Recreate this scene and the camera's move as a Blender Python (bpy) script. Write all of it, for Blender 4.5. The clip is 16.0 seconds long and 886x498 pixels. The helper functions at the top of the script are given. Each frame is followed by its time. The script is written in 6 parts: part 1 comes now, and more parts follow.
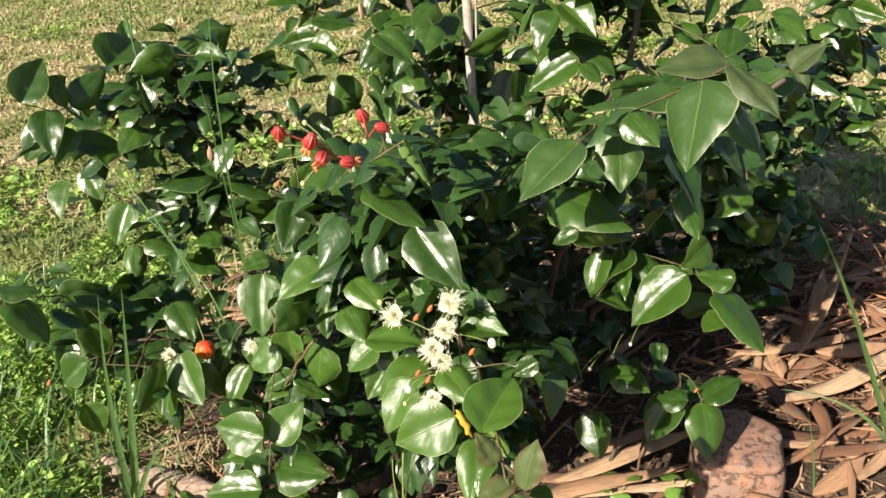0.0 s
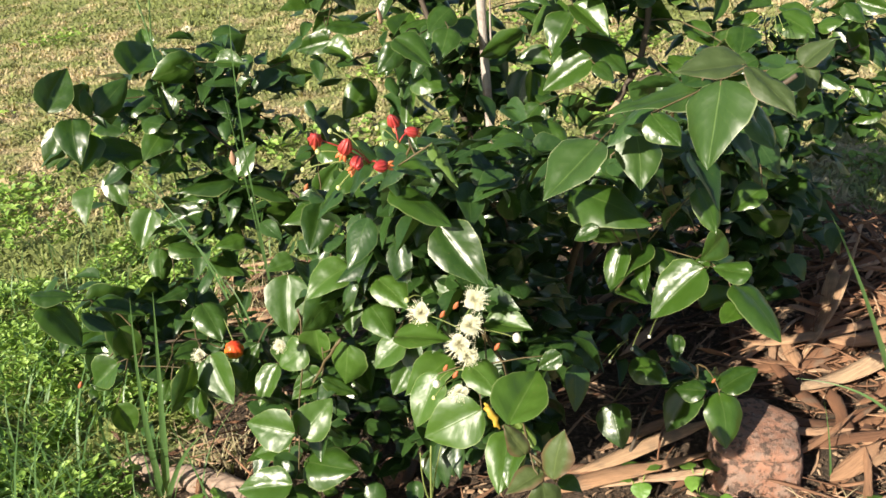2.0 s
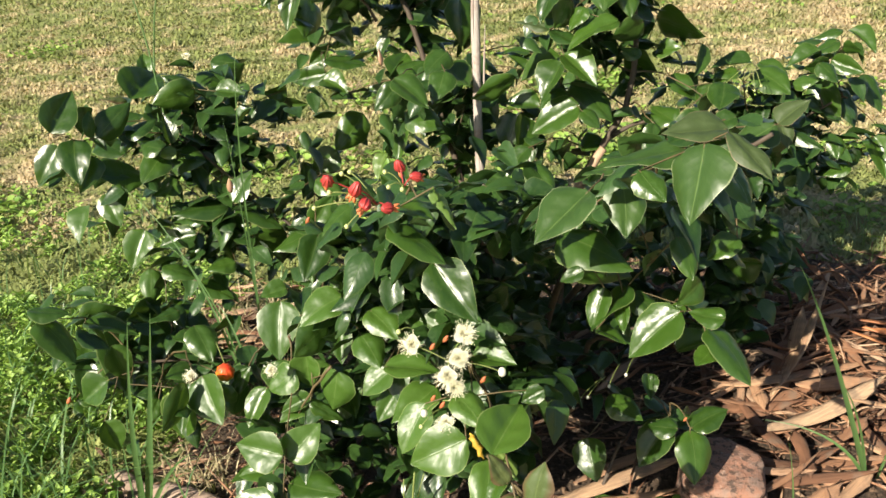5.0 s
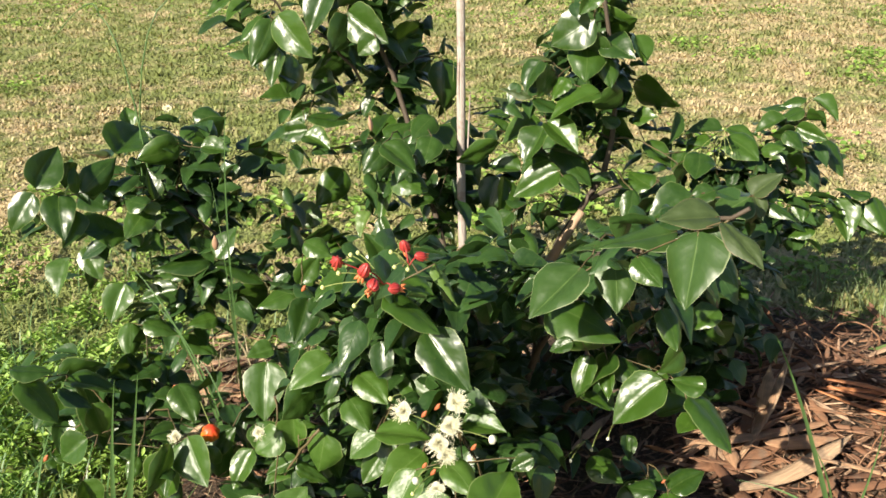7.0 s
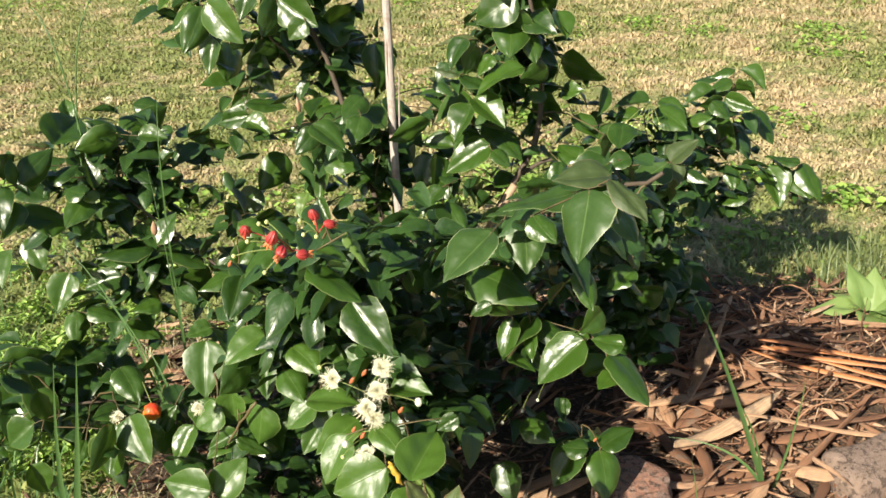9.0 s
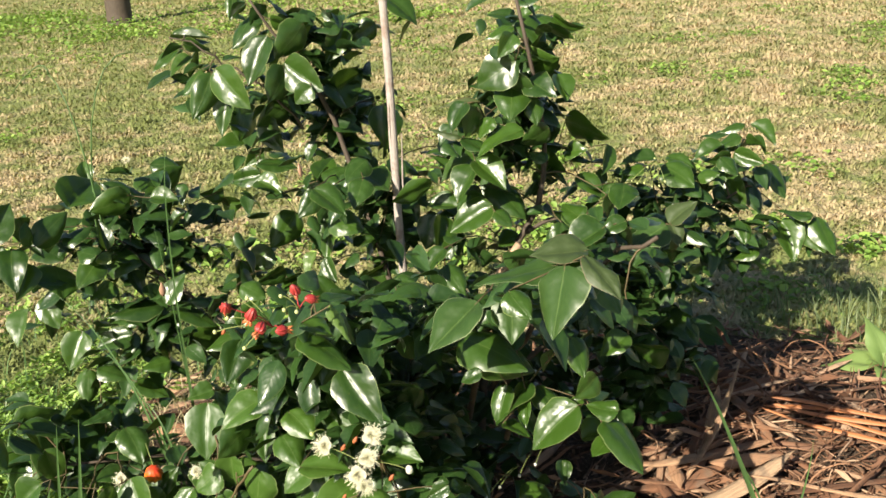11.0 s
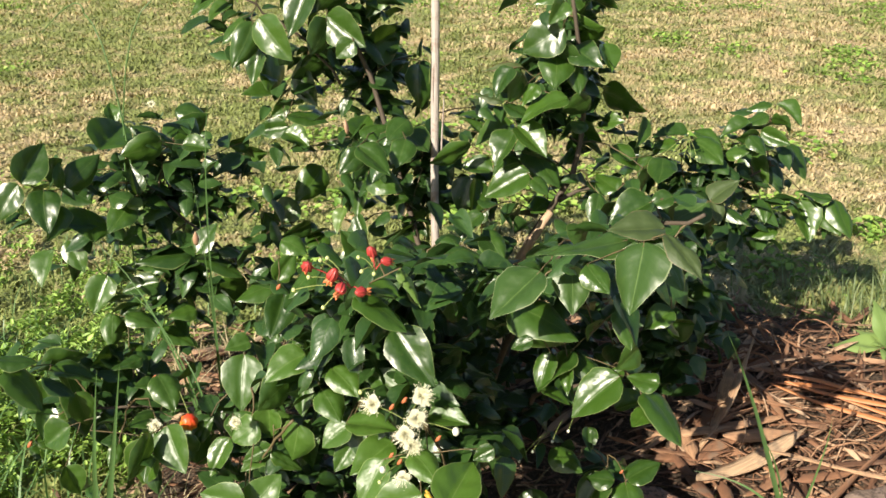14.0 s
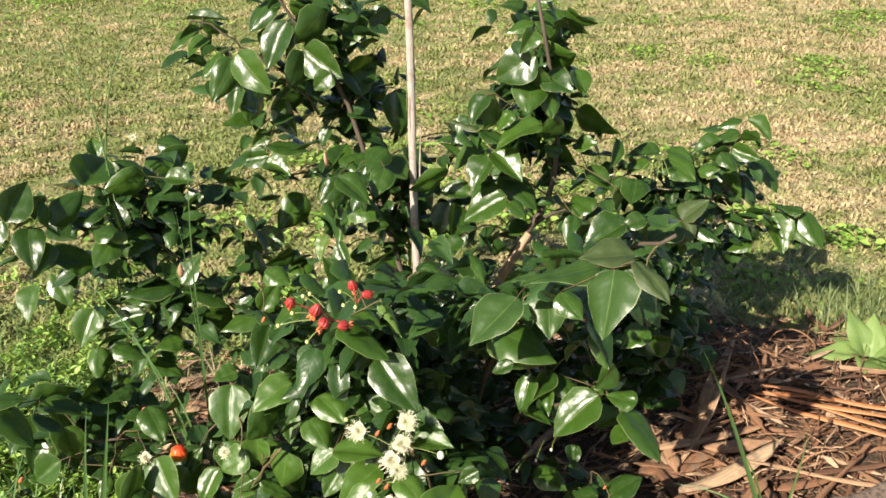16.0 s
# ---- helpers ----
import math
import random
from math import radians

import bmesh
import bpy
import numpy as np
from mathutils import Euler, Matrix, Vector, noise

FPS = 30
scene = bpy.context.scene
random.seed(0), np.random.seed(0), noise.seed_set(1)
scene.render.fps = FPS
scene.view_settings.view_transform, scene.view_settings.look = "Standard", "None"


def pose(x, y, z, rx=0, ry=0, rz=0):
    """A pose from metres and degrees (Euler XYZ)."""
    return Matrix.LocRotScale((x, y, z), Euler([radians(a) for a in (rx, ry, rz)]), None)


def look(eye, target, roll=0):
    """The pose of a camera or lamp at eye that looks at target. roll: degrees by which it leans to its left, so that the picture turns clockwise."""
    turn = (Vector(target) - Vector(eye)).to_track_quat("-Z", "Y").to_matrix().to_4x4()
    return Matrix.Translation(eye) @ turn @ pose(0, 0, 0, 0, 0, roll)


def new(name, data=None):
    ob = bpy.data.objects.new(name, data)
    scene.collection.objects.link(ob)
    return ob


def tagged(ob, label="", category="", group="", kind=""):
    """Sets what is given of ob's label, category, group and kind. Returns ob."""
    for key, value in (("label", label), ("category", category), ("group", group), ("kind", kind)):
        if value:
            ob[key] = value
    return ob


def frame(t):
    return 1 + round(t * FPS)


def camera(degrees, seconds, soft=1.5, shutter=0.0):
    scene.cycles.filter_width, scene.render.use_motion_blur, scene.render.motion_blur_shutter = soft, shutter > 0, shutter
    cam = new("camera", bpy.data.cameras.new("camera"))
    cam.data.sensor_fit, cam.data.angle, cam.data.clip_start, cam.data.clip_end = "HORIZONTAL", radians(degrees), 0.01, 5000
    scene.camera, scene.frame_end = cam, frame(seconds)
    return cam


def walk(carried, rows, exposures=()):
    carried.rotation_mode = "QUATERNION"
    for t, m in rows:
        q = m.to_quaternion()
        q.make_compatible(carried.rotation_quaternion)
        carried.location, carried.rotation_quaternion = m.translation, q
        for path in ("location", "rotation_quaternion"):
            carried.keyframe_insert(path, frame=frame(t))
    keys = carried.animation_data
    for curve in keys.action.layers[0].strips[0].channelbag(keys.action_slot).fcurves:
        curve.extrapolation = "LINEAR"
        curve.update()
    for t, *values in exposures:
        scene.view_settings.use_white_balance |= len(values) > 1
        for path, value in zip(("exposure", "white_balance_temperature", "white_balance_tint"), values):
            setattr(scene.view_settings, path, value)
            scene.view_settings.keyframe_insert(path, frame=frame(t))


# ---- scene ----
cam = camera(53.17, 16.0, 1.6)
PATH = [
    (0, (0.0012, -0.0032, 0.8739), (-0.0705, 1.8238, 0.0633), -5.27),
    (0.5, (0.0000, -0.0006, 0.8743), (-0.0741, 1.8240, 0.0588), -5.31),
    (1, (-0.0083, -0.0071, 0.8723), (-0.0848, 1.8175, 0.0567), -5.30),
    (1.5, (-0.0020, -0.0096, 0.8711), (-0.0729, 1.8147, 0.0543), -5.94),
    (2, (-0.0180, -0.0292, 0.8890), (-0.1036, 1.7952, 0.0740), -6.54),
    (2.5, (-0.0082, -0.0407, 0.8588), (-0.0958, 1.7806, 0.0370), -6.09),
    (3, (-0.0164, -0.0442, 0.8839), (-0.1020, 1.7827, 0.0746), -6.42),
    (3.5, (0.0046, -0.0471, 0.9077), (-0.0654, 1.7909, 0.1223), -6.86),
    (4, (-0.0128, -0.0453, 0.8963), (-0.0686, 1.7974, 0.1208), -6.15),
    (4.2, (-0.0099, -0.0539, 0.9012), (-0.0588, 1.7893, 0.1265), -5.48),
    (6.3, (-0.0964, -0.0796, 0.9647), (-0.0664, 1.7875, 0.2484), -1.41),
    (6.5, (-0.0879, -0.0814, 0.9728), (-0.0412, 1.7897, 0.2678), -1.39),
    (7, (-0.0788, -0.0788, 0.9693), (-0.0003, 1.7956, 0.2763), -1.42),
    (7.5, (-0.0801, -0.0707, 0.9682), (0.0150, 1.8020, 0.2726), -1.53),
    (8, (-0.0748, -0.0993, 0.9631), (0.0295, 1.7691, 0.2575), -1.96),
    (8.5, (-0.0515, -0.1219, 0.9608), (0.0719, 1.7394, 0.2393), -2.45),
    (9, (-0.0174, -0.1294, 0.9588), (0.1184, 1.7326, 0.2416), -2.99),
    (9.2, (0.0087, -0.1200, 0.9546), (0.1420, 1.7463, 0.2482), -3.30),
    (11.3, (0.0406, -0.1340, 1.0015), (0.0939, 1.7654, 0.3773), -3.69),
    (11.5, (0.0294, -0.1338, 1.0061), (0.0792, 1.7640, 0.3769), -3.40),
    (12, (-0.0058, -0.1426, 1.0038), (0.0349, 1.7497, 0.3576), -2.68),
    (12.5, (-0.0253, -0.1396, 0.9973), (0.0125, 1.7438, 0.3254), -2.11),
    (13, (-0.0355, -0.1350, 0.9971), (0.0164, 1.7394, 0.3014), -1.37),
    (13.5, (-0.0500, -0.1260, 1.0059), (0.0311, 1.7416, 0.2951), -0.68),
    (14, (-0.0604, -0.1278, 1.0068), (0.0519, 1.7346, 0.2863), -0.32),
    (14.5, (-0.0856, -0.1316, 0.9975), (0.0481, 1.7220, 0.2582), -0.38),
    (15, (-0.0826, -0.1320, 1.0027), (0.0578, 1.7199, 0.2604), -1.14),
    (15.5, (-0.0634, -0.1549, 1.0370), (0.0780, 1.7097, 0.3274), -1.68),
    (16, (-0.0546, -0.1521, 1.0353), (0.0934, 1.7189, 0.3443), -1.64),
]
walk(cam, [(t, look(eye, target, roll)) for t, eye, target, roll in PATH], [(0, 1.02), (4.2, 1.02), (6.3, 0.97), (9.2, 0.97), (11.3, 0.93), (16, 0.94)])

# ---- light ----
SUN_EL, SUN_AZ = 31.0, 220.0          # degrees; azimuth clockwise from +y, so behind and to the left
world = bpy.data.worlds.new("sky")
scene.world = world
world.use_nodes = True
wn = world.node_tree
sky = wn.nodes.new("ShaderNodeTexSky")
sky.sky_type, sky.sun_disc = "NISHITA", False
sky.sun_elevation, sky.sun_rotation = radians(SUN_EL), radians(SUN_AZ)
sky.air_density, sky.dust_density = 1.0, 1.0
wn.links.new(sky.outputs[0], wn.nodes["Background"].inputs[0])
wn.nodes["Background"].inputs[1].default_value = 0.053
sun = new("sun", bpy.data.lights.new("sun", "SUN"))
sun.data.energy, sun.data.angle, sun.data.color = 5.25, radians(0.55), (1.0, 0.91, 0.74)
az, el = radians(SUN_AZ), radians(SUN_EL)
to_sun = Vector((math.sin(az) * math.cos(el), math.cos(az) * math.cos(el), math.sin(el)))
sun.matrix_world = look(to_sun * 20, (0, 0, 0))


# ---- materials ----
class Nodes:
    """A short way to write node materials."""

    def __init__(self, name):
        self.mat = bpy.data.materials.new(name)
        self.mat.use_nodes = True
        self.tree = self.mat.node_tree
        self.bsdf = self.tree.nodes["Principled BSDF"]
        self.out = self.tree.nodes["Material Output"]

    def add(self, kind, **values):
        node = self.tree.nodes.new("ShaderNode" + kind)
        for key, value in values.items():
            setattr(node, key, value)
        return node

    def link(self, a, b):
        self.tree.links.new(a, b)

    def put(self, socket, value):
        if isinstance(value, bpy.types.NodeSocket):
            self.link(value, socket)
        else:
            socket.default_value = value

    def noise(self, scale, detail=3.0, rough=0.55, vector=None, dist=0.0):
        n = self.add("TexNoise")
        n.inputs["Scale"].default_value, n.inputs["Detail"].default_value = scale, detail
        n.inputs["Roughness"].default_value, n.inputs["Distortion"].default_value = rough, dist
        self.link(vector or self.coord(), n.inputs["Vector"])
        return n.outputs["Fac"]

    def coord(self, which="Object"):
        return self.add("TexCoord").outputs[which]

    def world_place(self):
        return self.add("NewGeometry").outputs["Position"]

    def stretch(self, vector, x, y, z):
        m = self.add("Mapping")
        m.inputs["Scale"].default_value = (x, y, z)
        self.link(vector, m.inputs["Vector"])
        return m.outputs[0]

    def ramp(self, fac, stops):
        r = self.add("ValToRGB")
        while len(r.color_ramp.elements) < len(stops):
            r.color_ramp.elements.new(0.5)
        for e, (at, colour) in zip(r.color_ramp.elements, stops):
            e.position, e.color = at, (*colour, 1.0) if len(colour) == 3 else colour
        self.link(fac, r.inputs[0])
        return r.outputs[0]

    def mix(self, fac, a, b, blend="MIX"):
        m = self.add("MixRGB", blend_type=blend)
        for socket, value in zip(m.inputs, (fac, a, b)):
            self.put(socket, (*value, 1.0) if isinstance(value, tuple) and len(value) == 3 else value)
        return m.outputs[0]

    def maths(self, op, a, b=0.0, clamp=False):
        m = self.add("Math", operation=op, use_clamp=clamp)
        self.put(m.inputs[0], a), self.put(m.inputs[1], b)
        return m.outputs[0]

    def bump(self, height, strength, distance):
        b = self.add("Bump")
        b.inputs["Strength"].default_value, b.inputs["Distance"].default_value = strength, distance
        self.link(height, b.inputs["Height"])
        self.link(b.outputs[0], self.bsdf.inputs["Normal"])
        return b.outputs[0]

    def set(self, colour=None, rough=None, **more):
        for key, value in (("Base Color", colour), ("Roughness", rough), *more.items()):
            if value is not None:
                key = key.replace("_", " ")
                self.put(self.bsdf.inputs[key], (*value, 1.0) if isinstance(value, tuple) and len(value) == 3 else value)
        return self

    def thin(self, colour, amount):
        """Light that passes through a thin blade."""
        t = self.add("BsdfTranslucent")
        self.put(t.inputs[0], (*colour, 1.0) if isinstance(colour, tuple) else colour)
        m = self.add("MixShader")
        m.inputs[0].default_value = amount
        self.link(self.bsdf.outputs[0], m.inputs[1]), self.link(t.outputs[0], m.inputs[2])
        self.link(m.outputs[0], self.out.inputs[0])
        return self


def leaf_material(name, dark, light, rib, rough=0.35, single=True, through_=0.18, edge=None, rim_from=0.472, rim_slope=40.0):
    n = Nodes(name)
    uv = n.add("SeparateXYZ")
    n.link(n.coord("UV"), uv.inputs[0])
    u, v = uv.outputs[0], uv.outputs[1]                      # u across from 0 to 1, v from the stalk to the tip
    across = n.maths("ABSOLUTE", n.maths("SUBTRACT", u, 0.5))
    chance = n.add("ObjectInfo").outputs["Random"] if single else n.add("NewGeometry").outputs["Random Per Island"]
    shift = n.add("VectorMath", operation="MULTIPLY_ADD")    # every leaf has its own stains and puckers
    n.link(chance, shift.inputs[0])
    shift.inputs[1].default_value = (37.0, 91.0, 53.0)
    n.link(n.coord("Object"), shift.inputs[2])
    own = shift.outputs[0]
    base = n.mix(chance, dark, light)
    k = 1.0 if single else 17.0                              # single leaves are one unit long, the joined ones are in metres
    base = n.mix(n.maths("MULTIPLY", n.noise(4.0 * k, 3.0, 0.6, own), 0.42), base, light)
    mottle = n.ramp(n.noise(13.0 * k, 5.0, 0.72, own), [(0.42, (0, 0, 0)), (0.72, (1, 1, 1))])
    base = n.mix(n.maths("MULTIPLY", mottle, 0.30), base, n.mix(0.35, light, (0.11, 0.17, 0.045)))
    midrib = n.maths("SUBTRACT", 1.0, n.maths("MULTIPLY", across, 55.0), True)
    vein = n.maths("ABSOLUTE", n.maths("SINE", n.maths("MULTIPLY", n.maths("SUBTRACT", v, n.maths("MULTIPLY", across, 0.75)), 25.0)))
    vein = n.maths("SUBTRACT", 1.0, n.maths("MULTIPLY", vein, 7.0), True)
    lines = n.maths("MAXIMUM", n.maths("MULTIPLY", midrib, 0.38), n.maths("MULTIPLY", vein, 0.07))
    colour = n.mix(lines, base, rib)
    if edge:
        rim = n.maths("MULTIPLY", n.maths("SUBTRACT", across, rim_from), rim_slope, True)
        colour = n.mix(n.maths("MULTIPLY", rim, 0.75), colour, edge)
    spot = n.ramp(n.noise(30.0 * k, 2.0, 0.55, own), [(0.70, (0, 0, 0)), (0.76, (1, 1, 1))])
    colour = n.mix(n.maths("MULTIPLY", spot, 0.3), colour, (0.20, 0.16, 0.06))
    dust = n.noise(8.0 * k, 5.0, 0.72, own)
    n.set(colour, n.maths("ADD", n.maths("MULTIPLY", dust, 0.16), rough - 0.10))
    n.bsdf.inputs["Specular IOR Level"].default_value = 0.60
    pucker = n.noise(3.4 * k, 1.5, 0.5, own)
    ridge = n.maths("ABSOLUTE", n.maths("SINE", n.maths("MULTIPLY", n.maths("SUBTRACT", v, n.maths("MULTIPLY", across, 0.75)), 25.0)))
    height = n.maths("ADD", n.maths("ADD", pucker, n.maths("MULTIPLY", n.noise(14.0 * k, 3.0, 0.6, own), 0.06)), n.maths("MULTIPLY", midrib, -0.10))
    height = n.maths("ADD", height, n.maths("MULTIPLY", n.maths("POWER", ridge, 0.7), 0.038))
    n.bump(height, 0.38, 0.0045)
    n.thin(n.mix(0.5, light, (0.20, 0.34, 0.03)), through_)
    return n.mat


LEAF = {
    "green": leaf_material("glossy_leaf", (0.011, 0.035, 0.006), (0.044, 0.098, 0.011), (0.15, 0.22, 0.06), edge=(0.20, 0.25, 0.09)),
    "fresh": leaf_material("fresh_leaf", (0.024, 0.066, 0.009), (0.058, 0.122, 0.015), (0.18, 0.26, 0.08), 0.43, edge=(0.24, 0.30, 0.11)),
    "pale": leaf_material("matt_leaf", (0.029, 0.068, 0.012), (0.040, 0.086, 0.016), (0.22, 0.32, 0.10), 0.46, edge=(0.30, 0.34, 0.18)),
    "bronzegreen": leaf_material("bronze_green_leaf", (0.038, 0.064, 0.018), (0.052, 0.078, 0.023), (0.20, 0.26, 0.09), 0.58, edge=(0.22, 0.16, 0.10)),
    "bronze": leaf_material("young_bronze_leaf", (0.055, 0.100, 0.028), (0.085, 0.105, 0.036), (0.24, 0.30, 0.10), 0.46, edge=(0.14, 0.055, 0.040), rim_from=0.29, rim_slope=4.6),
    "lime": leaf_material("lime_leaf", (0.09, 0.17, 0.03), (0.16, 0.22, 0.05), (0.30, 0.34, 0.10), 0.38, through_=0.3),
}
# darker copy of glossy_leaf: shade inside the foliage put into the colour
DARKENED_LEAF_MASS = leaf_material("darkened_leaf_mass", (0.009, 0.029, 0.007), (0.032, 0.076, 0.016), (0.12, 0.20, 0.06), single=False, edge=(0.11, 0.15, 0.05), through_=0.09)


def bark_material(name, dark, light, rough=0.75):
    n = Nodes(name)
    place = n.world_place()
    grain = n.noise(90.0, 4.0, 0.6, n.stretch(place, 1, 1, 0.25))
    n.set(n.mix(grain, dark, light), rough)
    n.bump(grain, 0.5, 0.003)
    return n.mat


BARK = bark_material("bark", (0.034, 0.026, 0.018), (0.12, 0.088, 0.062))
PALE_WOOD = bark_material("peeled_tan_wood", (0.30, 0.19, 0.12), (0.56, 0.40, 0.27))
TWIG = bark_material("twig_bark", (0.05, 0.042, 0.020), (0.15, 0.105, 0.045), 0.6)


def stake_material():
    n = Nodes("weathered_stake_wood")
    place = n.world_place()
    grain = n.noise(520.0, 4.0, 0.7, n.stretch(place, 1, 1, 0.03))
    blotch = n.noise(30.0, 4.0, 0.65)
    colour = n.mix(grain, (0.20, 0.165, 0.145), (0.66, 0.58, 0.53))
    colour = n.mix(n.ramp(blotch, [(0.50, (0, 0, 0)), (0.66, (0.7, 0.7, 0.7))]), colour, (0.24, 0.15, 0.11))
    crack = n.ramp(n.noise(300.0, 2.0, 0.5, n.stretch(place, 1, 1, 0.02)), [(0.62, (0, 0, 0)), (0.68, (1, 1, 1))])
    n.set(n.mix(crack, colour, (0.06, 0.045, 0.035)), 0.85)
    n.bump(n.maths("SUBTRACT", grain, crack), 0.7, 0.003)
    return n.mat


STAKE = stake_material()


def ground_fields(n):
    """Two fields shared by the soil sheet and the blades: how dry the lawn is, and its clumps. The corner by the weeds stays lush."""
    place = n.world_place()
    flat = n.stretch(place, 1, 1, 0)
    wide, dry, fine = n.noise(0.8, 2.0, 0.5, flat), n.noise(3.4, 4.0, 0.65, flat), n.noise(13.0, 3.0, 0.6, flat)
    both = n.maths("ADD", n.maths("MULTIPLY", dry, 0.50), n.maths("MULTIPLY", fine, 0.26))
    both = n.maths("ADD", both, n.maths("MULTIPLY", wide, 0.24))
    far = n.add("VectorMath", operation="DISTANCE")
    n.link(flat, far.inputs[0])
    far.inputs[1].default_value = (-1.05, 1.25, 0)
    lush = n.maths("SUBTRACT", 1.1, far.outputs["Value"], True)
    axes = n.add("SeparateXYZ")
    n.link(flat, axes.inputs[0])
    both = n.maths("ADD", both, n.maths("MULTIPLY", n.maths("MAXIMUM", n.maths("MINIMUM", axes.outputs[0], 4.0), -4.0), 0.007))   # drier towards the litter's side
    return place, n.maths("SUBTRACT", both, n.maths("MULTIPLY", lush, 0.22)), n.noise(26.0, 3.0, 0.6, flat)


def lawn_material():
    n = Nodes("lawn_floor")
    place, field, clump = ground_fields(n)
    thatch = n.ramp(n.noise(70.0, 6.0, 0.8, n.stretch(place, 1, 0.55, 1)), [(0.36, (0, 0, 0)), (0.64, (1, 1, 1))])
    dry = n.mix(thatch, (0.36, 0.27, 0.155), (0.58, 0.45, 0.27))
    live = n.mix(thatch, (0.17, 0.205, 0.065), (0.30, 0.325, 0.12))
    n.set(n.mix(n.ramp(field, [(0.46, (1, 1, 1)), (0.60, (0, 0, 0))]), dry, live), 0.95)
    n.bump(thatch, 0.6, 0.012)
    return n.mat


def blade_material():
    n = Nodes("lawn_grass")
    place, field, clump = ground_fields(n)
    chance = n.add("NewGeometry").outputs["Random Per Island"]
    tone = n.maths("ADD", n.maths("MULTIPLY", chance, 0.12), n.maths("MULTIPLY", n.maths("SUBTRACT", n.maths("MULTIPLY", clump, 2.2), 0.6, True), 0.72))
    live = n.ramp(tone, [(0.0, (0.185, 0.225, 0.068)), (0.5, (0.28, 0.32, 0.105)), (1.0, (0.385, 0.41, 0.145))])
    dry = n.ramp(tone, [(0.0, (0.54, 0.415, 0.245)), (0.5, (0.655, 0.51, 0.305)), (1.0, (0.77, 0.61, 0.38))])
    pick = n.maths("ADD", n.maths("MULTIPLY", n.maths("SUBTRACT", field, 0.520), 10.0), n.maths("MULTIPLY", n.maths("SUBTRACT", n.maths("FRACT", n.maths("MULTIPLY", chance, 17.3)), 0.5), 0.45))
    n.set(n.mix(n.maths("ADD", pick, 0.5, True), live, dry), 0.6)
    n.thin((0.34, 0.36, 0.10), 0.2)
    return n.mat


def weed_material(name, dark, light, rough=0.5):
    n = Nodes(name)
    chance = n.add("NewGeometry").outputs["Random Per Island"]
    n.set(n.mix(chance, dark, light), rough)
    n.thin((0.30, 0.45, 0.06), 0.28)
    return n.mat


LAWN, BLADES = lawn_material(), blade_material()
WEED = weed_material("weed_leaf", (0.13, 0.25, 0.042), (0.36, 0.52, 0.11))
TALL_GRASS = weed_material("tall_grass", (0.065, 0.14, 0.045), (0.13, 0.23, 0.08), 0.4)
DULL_GRASS = weed_material("dull_grass", (0.10, 0.15, 0.06), (0.24, 0.28, 0.14), 0.5)
SEED_GRASS = weed_material("seed_stalk", (0.20, 0.26, 0.07), (0.34, 0.38, 0.13), 0.6)


def litter_material(name, tones):
    n = Nodes(name)
    along = n.coord("Object")
    chance = n.add("ObjectInfo").outputs["Random"]
    fibre = n.ramp(n.noise(430.0, 4.0, 0.65, n.stretch(along, 0.03, 1, 1)), [(0.32, (0, 0, 0)), (0.68, (1, 1, 1))])
    base = n.ramp(chance, [(k / 3, tone) for k, tone in enumerate(tones)])
    colour = n.mix(n.maths("MULTIPLY", fibre, 0.9), base, n.mix(0.55, base, (0.12, 0.06, 0.035)))
    stain = n.ramp(n.noise(30.0, 3.0), [(0.55, (0, 0, 0)), (0.7, (0.6, 0.6, 0.6))])
    n.set(n.mix(stain, colour, (0.20, 0.15, 0.11)), 0.88)
    n.bump(fibre, 0.6, 0.003)
    n.thin((0.45, 0.26, 0.12), 0.08)
    return n.mat


LITTER = litter_material("dry_palm_leaf", ((0.10, 0.050, 0.030), (0.26, 0.120, 0.064), (0.42, 0.220, 0.122), (0.66, 0.44, 0.29)))
# paler than dry_palm_leaf: partly tan leaf, partly sunlight put into the colour
SUNLIT_TAN_LITTER = litter_material("sunlit_tan_palm_leaf", ((0.48, 0.26, 0.145), (0.56, 0.33, 0.19), (0.63, 0.41, 0.25), (0.72, 0.52, 0.34)))
RIB = bark_material("orange_palm_rib", (0.28, 0.10, 0.035), (0.52, 0.21, 0.08), 0.55)


def soil_material():
    n = Nodes("mulch_soil")
    crumb = n.noise(140.0, 4.0, 0.7)
    n.set(n.ramp(crumb, [(0.3, (0.038, 0.026, 0.018)), (0.54, (0.11, 0.072, 0.046)), (0.74, (0.32, 0.21, 0.14))]), 0.95)
    n.bump(crumb, 1.0, 0.02)
    return n.mat


SOIL = soil_material()


